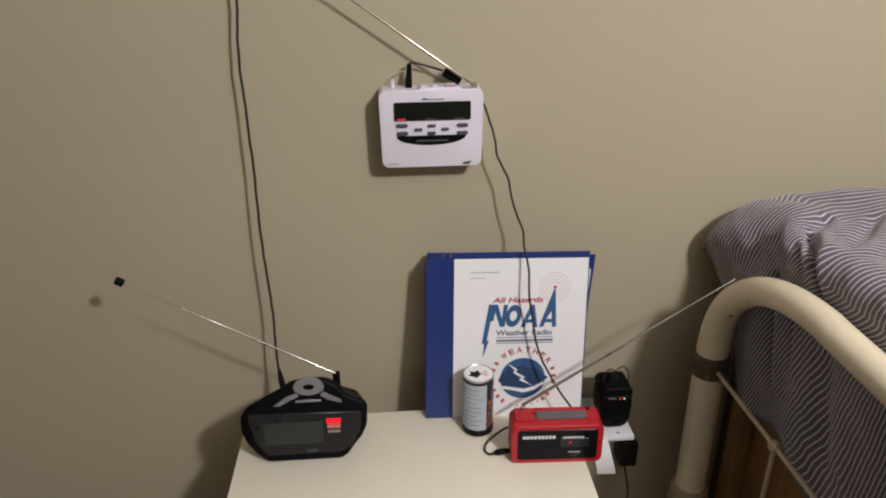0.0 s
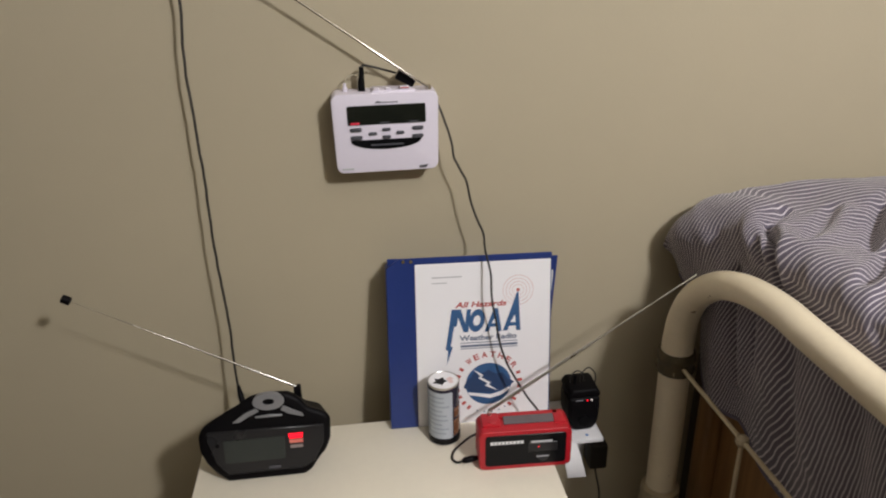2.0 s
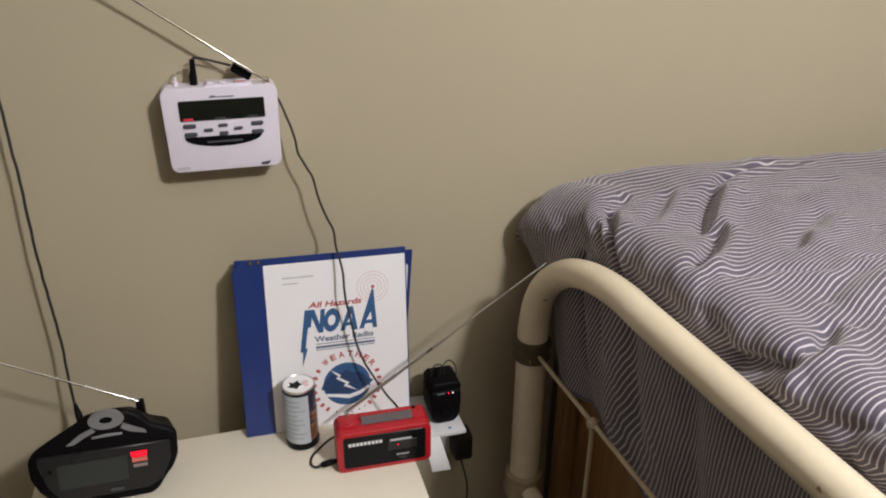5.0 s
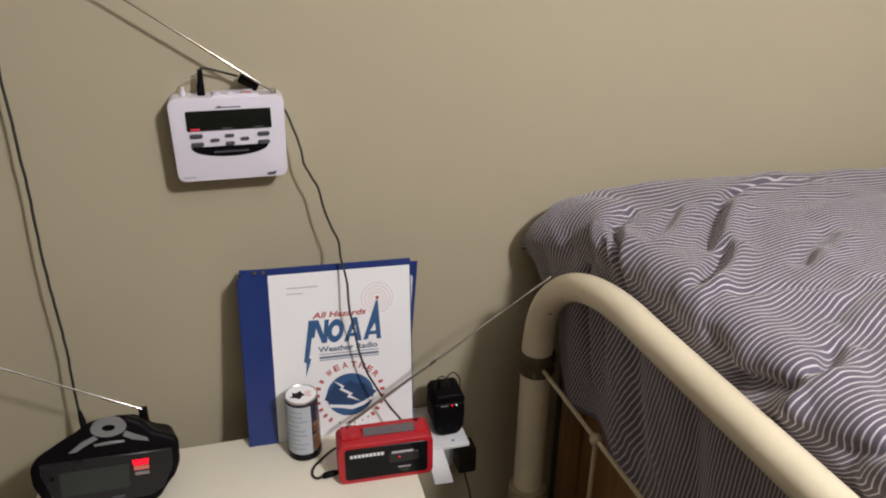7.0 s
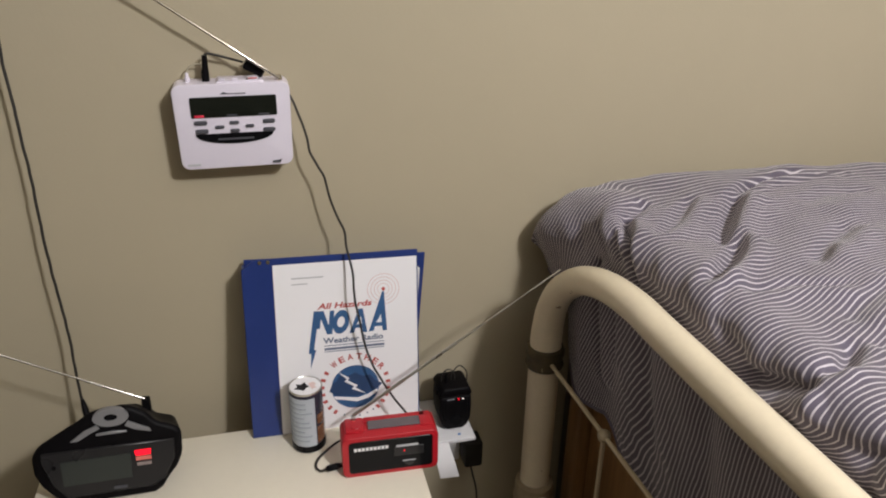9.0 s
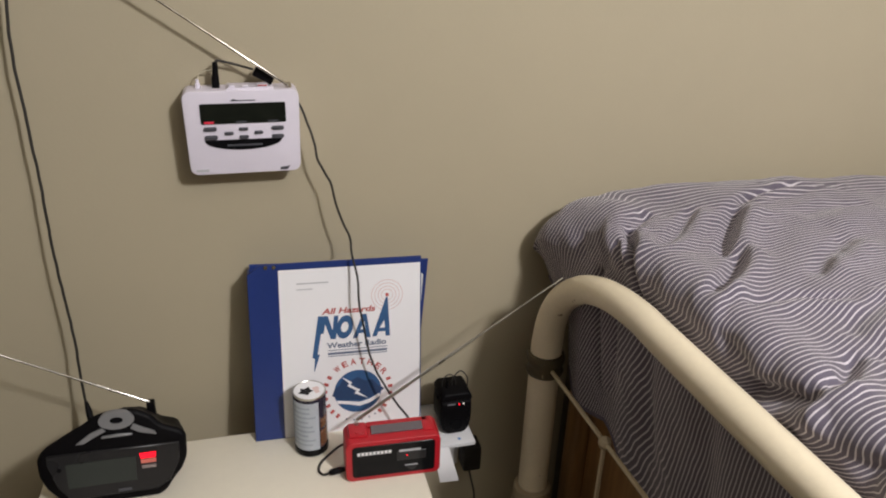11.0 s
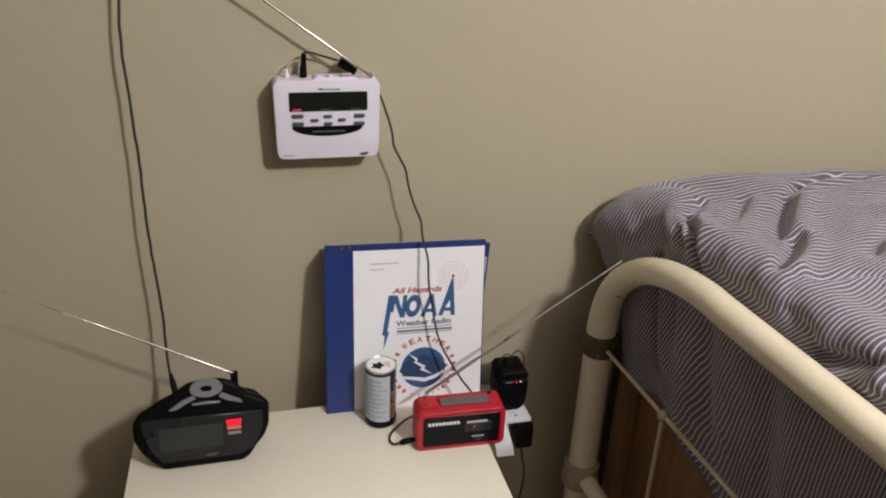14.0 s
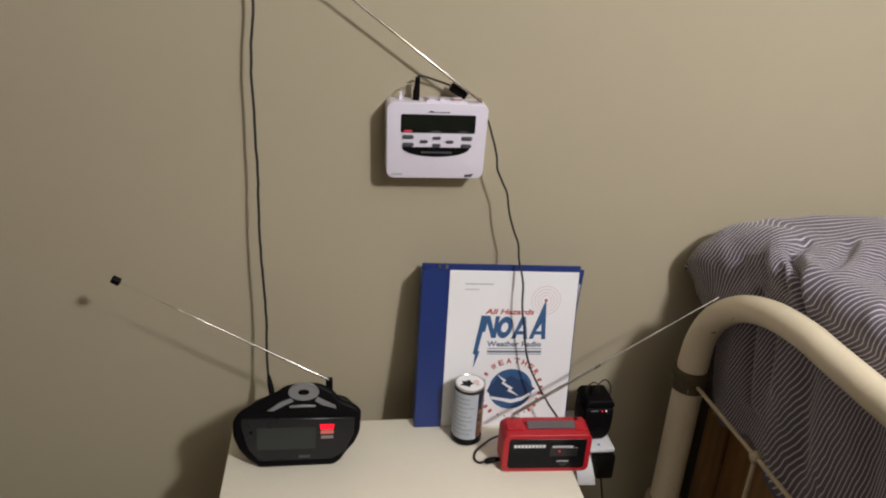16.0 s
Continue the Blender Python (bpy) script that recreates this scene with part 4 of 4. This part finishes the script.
# the deep tuck by the corner, and the gathers beside it
fold([(-0.075, -0.308), (-0.061, -0.30), (-0.041, -0.285), (-0.018, -0.264), (0.004, -0.22), (0.022, -0.205)], 0.019, 0.0075, 0.35, 0.12)
fold([(-0.055, -0.263), (-0.018, -0.226)], 0.008, 0.007)
fold([(-0.065, -0.216), (-0.017, -0.18)], 0.004, 0.008)
fold([(-0.079, -0.161), (-0.024, -0.143)], 0.002, 0.007)
fold([(0.01, -0.222), (0.033, -0.196), (0.065, -0.168)], 0.011, 0.010, 0.3)
# long creases over the top
fold([(0.0, -0.290), (0.03, -0.272), (0.06, -0.247), (0.119, -0.188), (0.14, -0.168)], 0.010, 0.011, 0.7)
fold([(0.072, -0.332), (0.101, -0.295), (0.143, -0.246), (0.21, -0.175)], 0.016, 0.011, 0.8)
fold([(0.19, -0.188), (0.247, -0.154), (0.293, -0.143), (0.39, -0.113)], 0.015, 0.008, 0.6)
fold([(-0.012, -0.428), (0.034, -0.393), (0.075, -0.357), (0.125, -0.302)], 0.016, 0.010, 0.8)
fold([(0.143, -0.41), (0.194, -0.368), (0.253, -0.329), (0.29, -0.304)], 0.010, 0.012, 0.7)
fold([(0.01, -0.452), (0.056, -0.441), (0.103, -0.437), (0.136, -0.456), (0.165, -0.459)], 0.006, 0.009, 0.9)
fold([(-0.065, -0.515), (-0.04, -0.565), (-0.021, -0.594), (-0.003, -0.605)], 0.019, 0.011, 0.6, 0.15)
fold([(-0.012, -0.606), (0.008, -0.598), (0.024, -0.594), (0.082, -0.548)], 0.013, 0.009, 0.6)
fold([(-0.05, -0.65), (-0.035, -0.679), (-0.01, -0.703), (0.08, -0.715), (0.15, -0.70)], 0.014, 0.012, 0.6)
fold([(0.25, -0.25), (0.32, -0.217), (0.43, -0.205)], 0.008, 0.018, 0.6)
fold([(0.31, -0.44), (0.40, -0.38), (0.47, -0.30)], 0.012, 0.018, 0.7)
fold([(-0.028, -0.455), (-0.03, -0.485), (-0.036, -0.525)], 0.005, 0.009, 0.6)
fold([(0.09, -0.53), (0.117, -0.506), (0.2, -0.472)], 0.007, 0.013, 0.7)
# pleats of the hanging face
fold([(-0.28, -0.222), (-0.22, -0.208), (-0.14, -0.203), (-0.07, -0.198)], 0.014, 0.010, 0.7, 0.1)
fold([(-0.22, -0.262), (-0.14, -0.256), (-0.07, -0.25)], 0.008, 0.009, 0.6)
fold([(-0.31, -0.36), (-0.20, -0.345), (-0.10, -0.335)], 0.007, 0.018, 0.6)
fold([(-0.34, -0.50), (-0.20, -0.48), (-0.09, -0.47)], 0.007, 0.022, 0.6)
# the hanging face swells between its pleats
low = smooth_step(-0.05, -0.13, C)
D += low * (0.017 * np.exp(-(((Y + 0.16) / 0.036) ** 2)) + 0.012 * np.exp(-(((Y + 0.30) / 0.045) ** 2)) + 0.008 * np.exp(-(((Y + 0.43) / 0.05) ** 2)))
# the edge over the rail is puffed out
D += 0.010 * np.exp(-(((C - 0.012) / 0.03) ** 2)) * smooth_step(-0.22, -0.32, Y)
# the peak beside the tuck
D += 0.011 * np.exp(-(((C - 0.02) / 0.05) ** 2) - ((Y + 0.140) / 0.04) ** 2)
rng = random.Random(7)
for k in range(46):  # short soft creases, most of them along the long ones
    cx, cy = rng.uniform(-0.02, 0.7), rng.uniform(-0.85, -0.09)
    turn = radians(rng.choice((40, 30, 50, 15, -10)) + rng.uniform(-12, 12))
    half = rng.uniform(0.015, 0.05)
    fold([(cx - half * math.cos(turn), cy - half * math.sin(turn)), (cx + half * math.cos(turn), cy + half * math.sin(turn))], rng.uniform(0.0015, 0.004), rng.uniform(0.006, 0.011), 0.8, 0.35)
for j in range(P.shape[0]):
    for i in range(P.shape[1]):
        y, c = Y[j, i], C[j, i]
        a, b = 0.77 * c + 0.64 * y, 0.64 * c - 0.77 * y  # along and across the pull of the cloth
        n1 = noise.noise(Vector((c * 6, y * 7, 1.7)))
        n2 = noise.noise(Vector((a * 8, b * 24, 5.1)))
        n3 = noise.noise(Vector((a * 18 + 7, b * 52, 9.2)))
        WARP[j, i] = 0.008 * noise.noise(Vector((c * 4, y * 5, 4.4))) + 0.0028 * n3 + 0.004 * n2
        hang = min(max((-0.05 - c) / 0.06, 0), 1)
        D[j, i] += (0.007 * n1 + 0.0058 * n2 + 0.0018 * n3) * (1 - 0.6 * hang) + hang * 0.003 * n1
fade = 1 - smooth_step(-0.06, -0.03, P[..., 1]) * 0.8
P += N * (D * fade)[..., None]
P[..., 1] = np.minimum(P[..., 1], -0.012)
ny, na = P.shape[:2]
faces = [(j * na + i, j * na + i + 1, (j + 1) * na + i + 1, (j + 1) * na + i) for j in range(ny - 1) for i in range(na - 1)]
cloth = bpy.data.meshes.new("comforter")
cloth.from_pydata(P.reshape(-1, 3).tolist(), [], faces)
# the stripes run along the bed by the wall, slant in the middle and fall over the edge
turned = smooth_step(-0.12, -0.42, Y)
y_at = np.linspace(-1, 0, 501)
rate = 0.62 + 0.4 * smooth_step(-0.14, -0.30, y_at) + 0.25 * smooth_step(-0.38, -0.5, y_at)  # the cloth is drawn tighter away from the wall
drawn = np.interp(Y, y_at, np.concatenate([[0], np.cumsum((rate[1:] + rate[:-1]) * 0.001)]))
down = (0.10 + 0.6 * smooth_step(-0.62, -0.12, Y)) * np.minimum(C + 0.04, 0)
lip = 0.0165 * np.log(1 + np.exp(-(np.maximum(C, -0.045) - 0.035) / 0.03)) * smooth_step(-0.18, -0.28, Y) * (1 + 0.35 * smooth_step(-0.42, -0.5, Y))
corner = 0.55 * np.maximum(Y + 0.22, 0) * smooth_step(0.10, 0.0, C)
hung = 0.35 * (Y + 0.2) * smooth_step(-0.04, -0.12, C)
stripe_v = drawn + hung + down - (0.36 * turned + 0.32 * smooth_step(-0.36, -0.5, Y)) * np.clip(C, -0.04, 0.3) - lip + corner + WARP
uv_all = np.stack([C, stripe_v], -1).reshape(-1, 2)
layer = cloth.uv_layers.new(name="cloth")
idx = np.empty(len(cloth.loops), dtype=np.int32)
cloth.loops.foreach_get("vertex_index", idx)
layer.data.foreach_set("uv", uv_all[idx].ravel())
for p in cloth.polygons:
    p.use_smooth = True
cloth.materials.append(M_CLOTH)
comforter = thing("comforter", (0.6, -0.5, 0.6), "rumpled grey-purple comforter with thin white stripes on the bed", "comforter")
cover = new("cover", cloth)
cover.parent, cover.location = comforter, (-0.6, 0.5, -0.6)
thick = cover.modifiers.new("thickness", "SOLIDIFY")
thick.thickness, thick.offset = 0.002, -1
part("hem", tube([Vector(p) + Vector((0.002, 0, 0)) for p in P[::3, 0].tolist()], 0.0045, 8), M_HEM, comforter, "plain grey-purple hem")
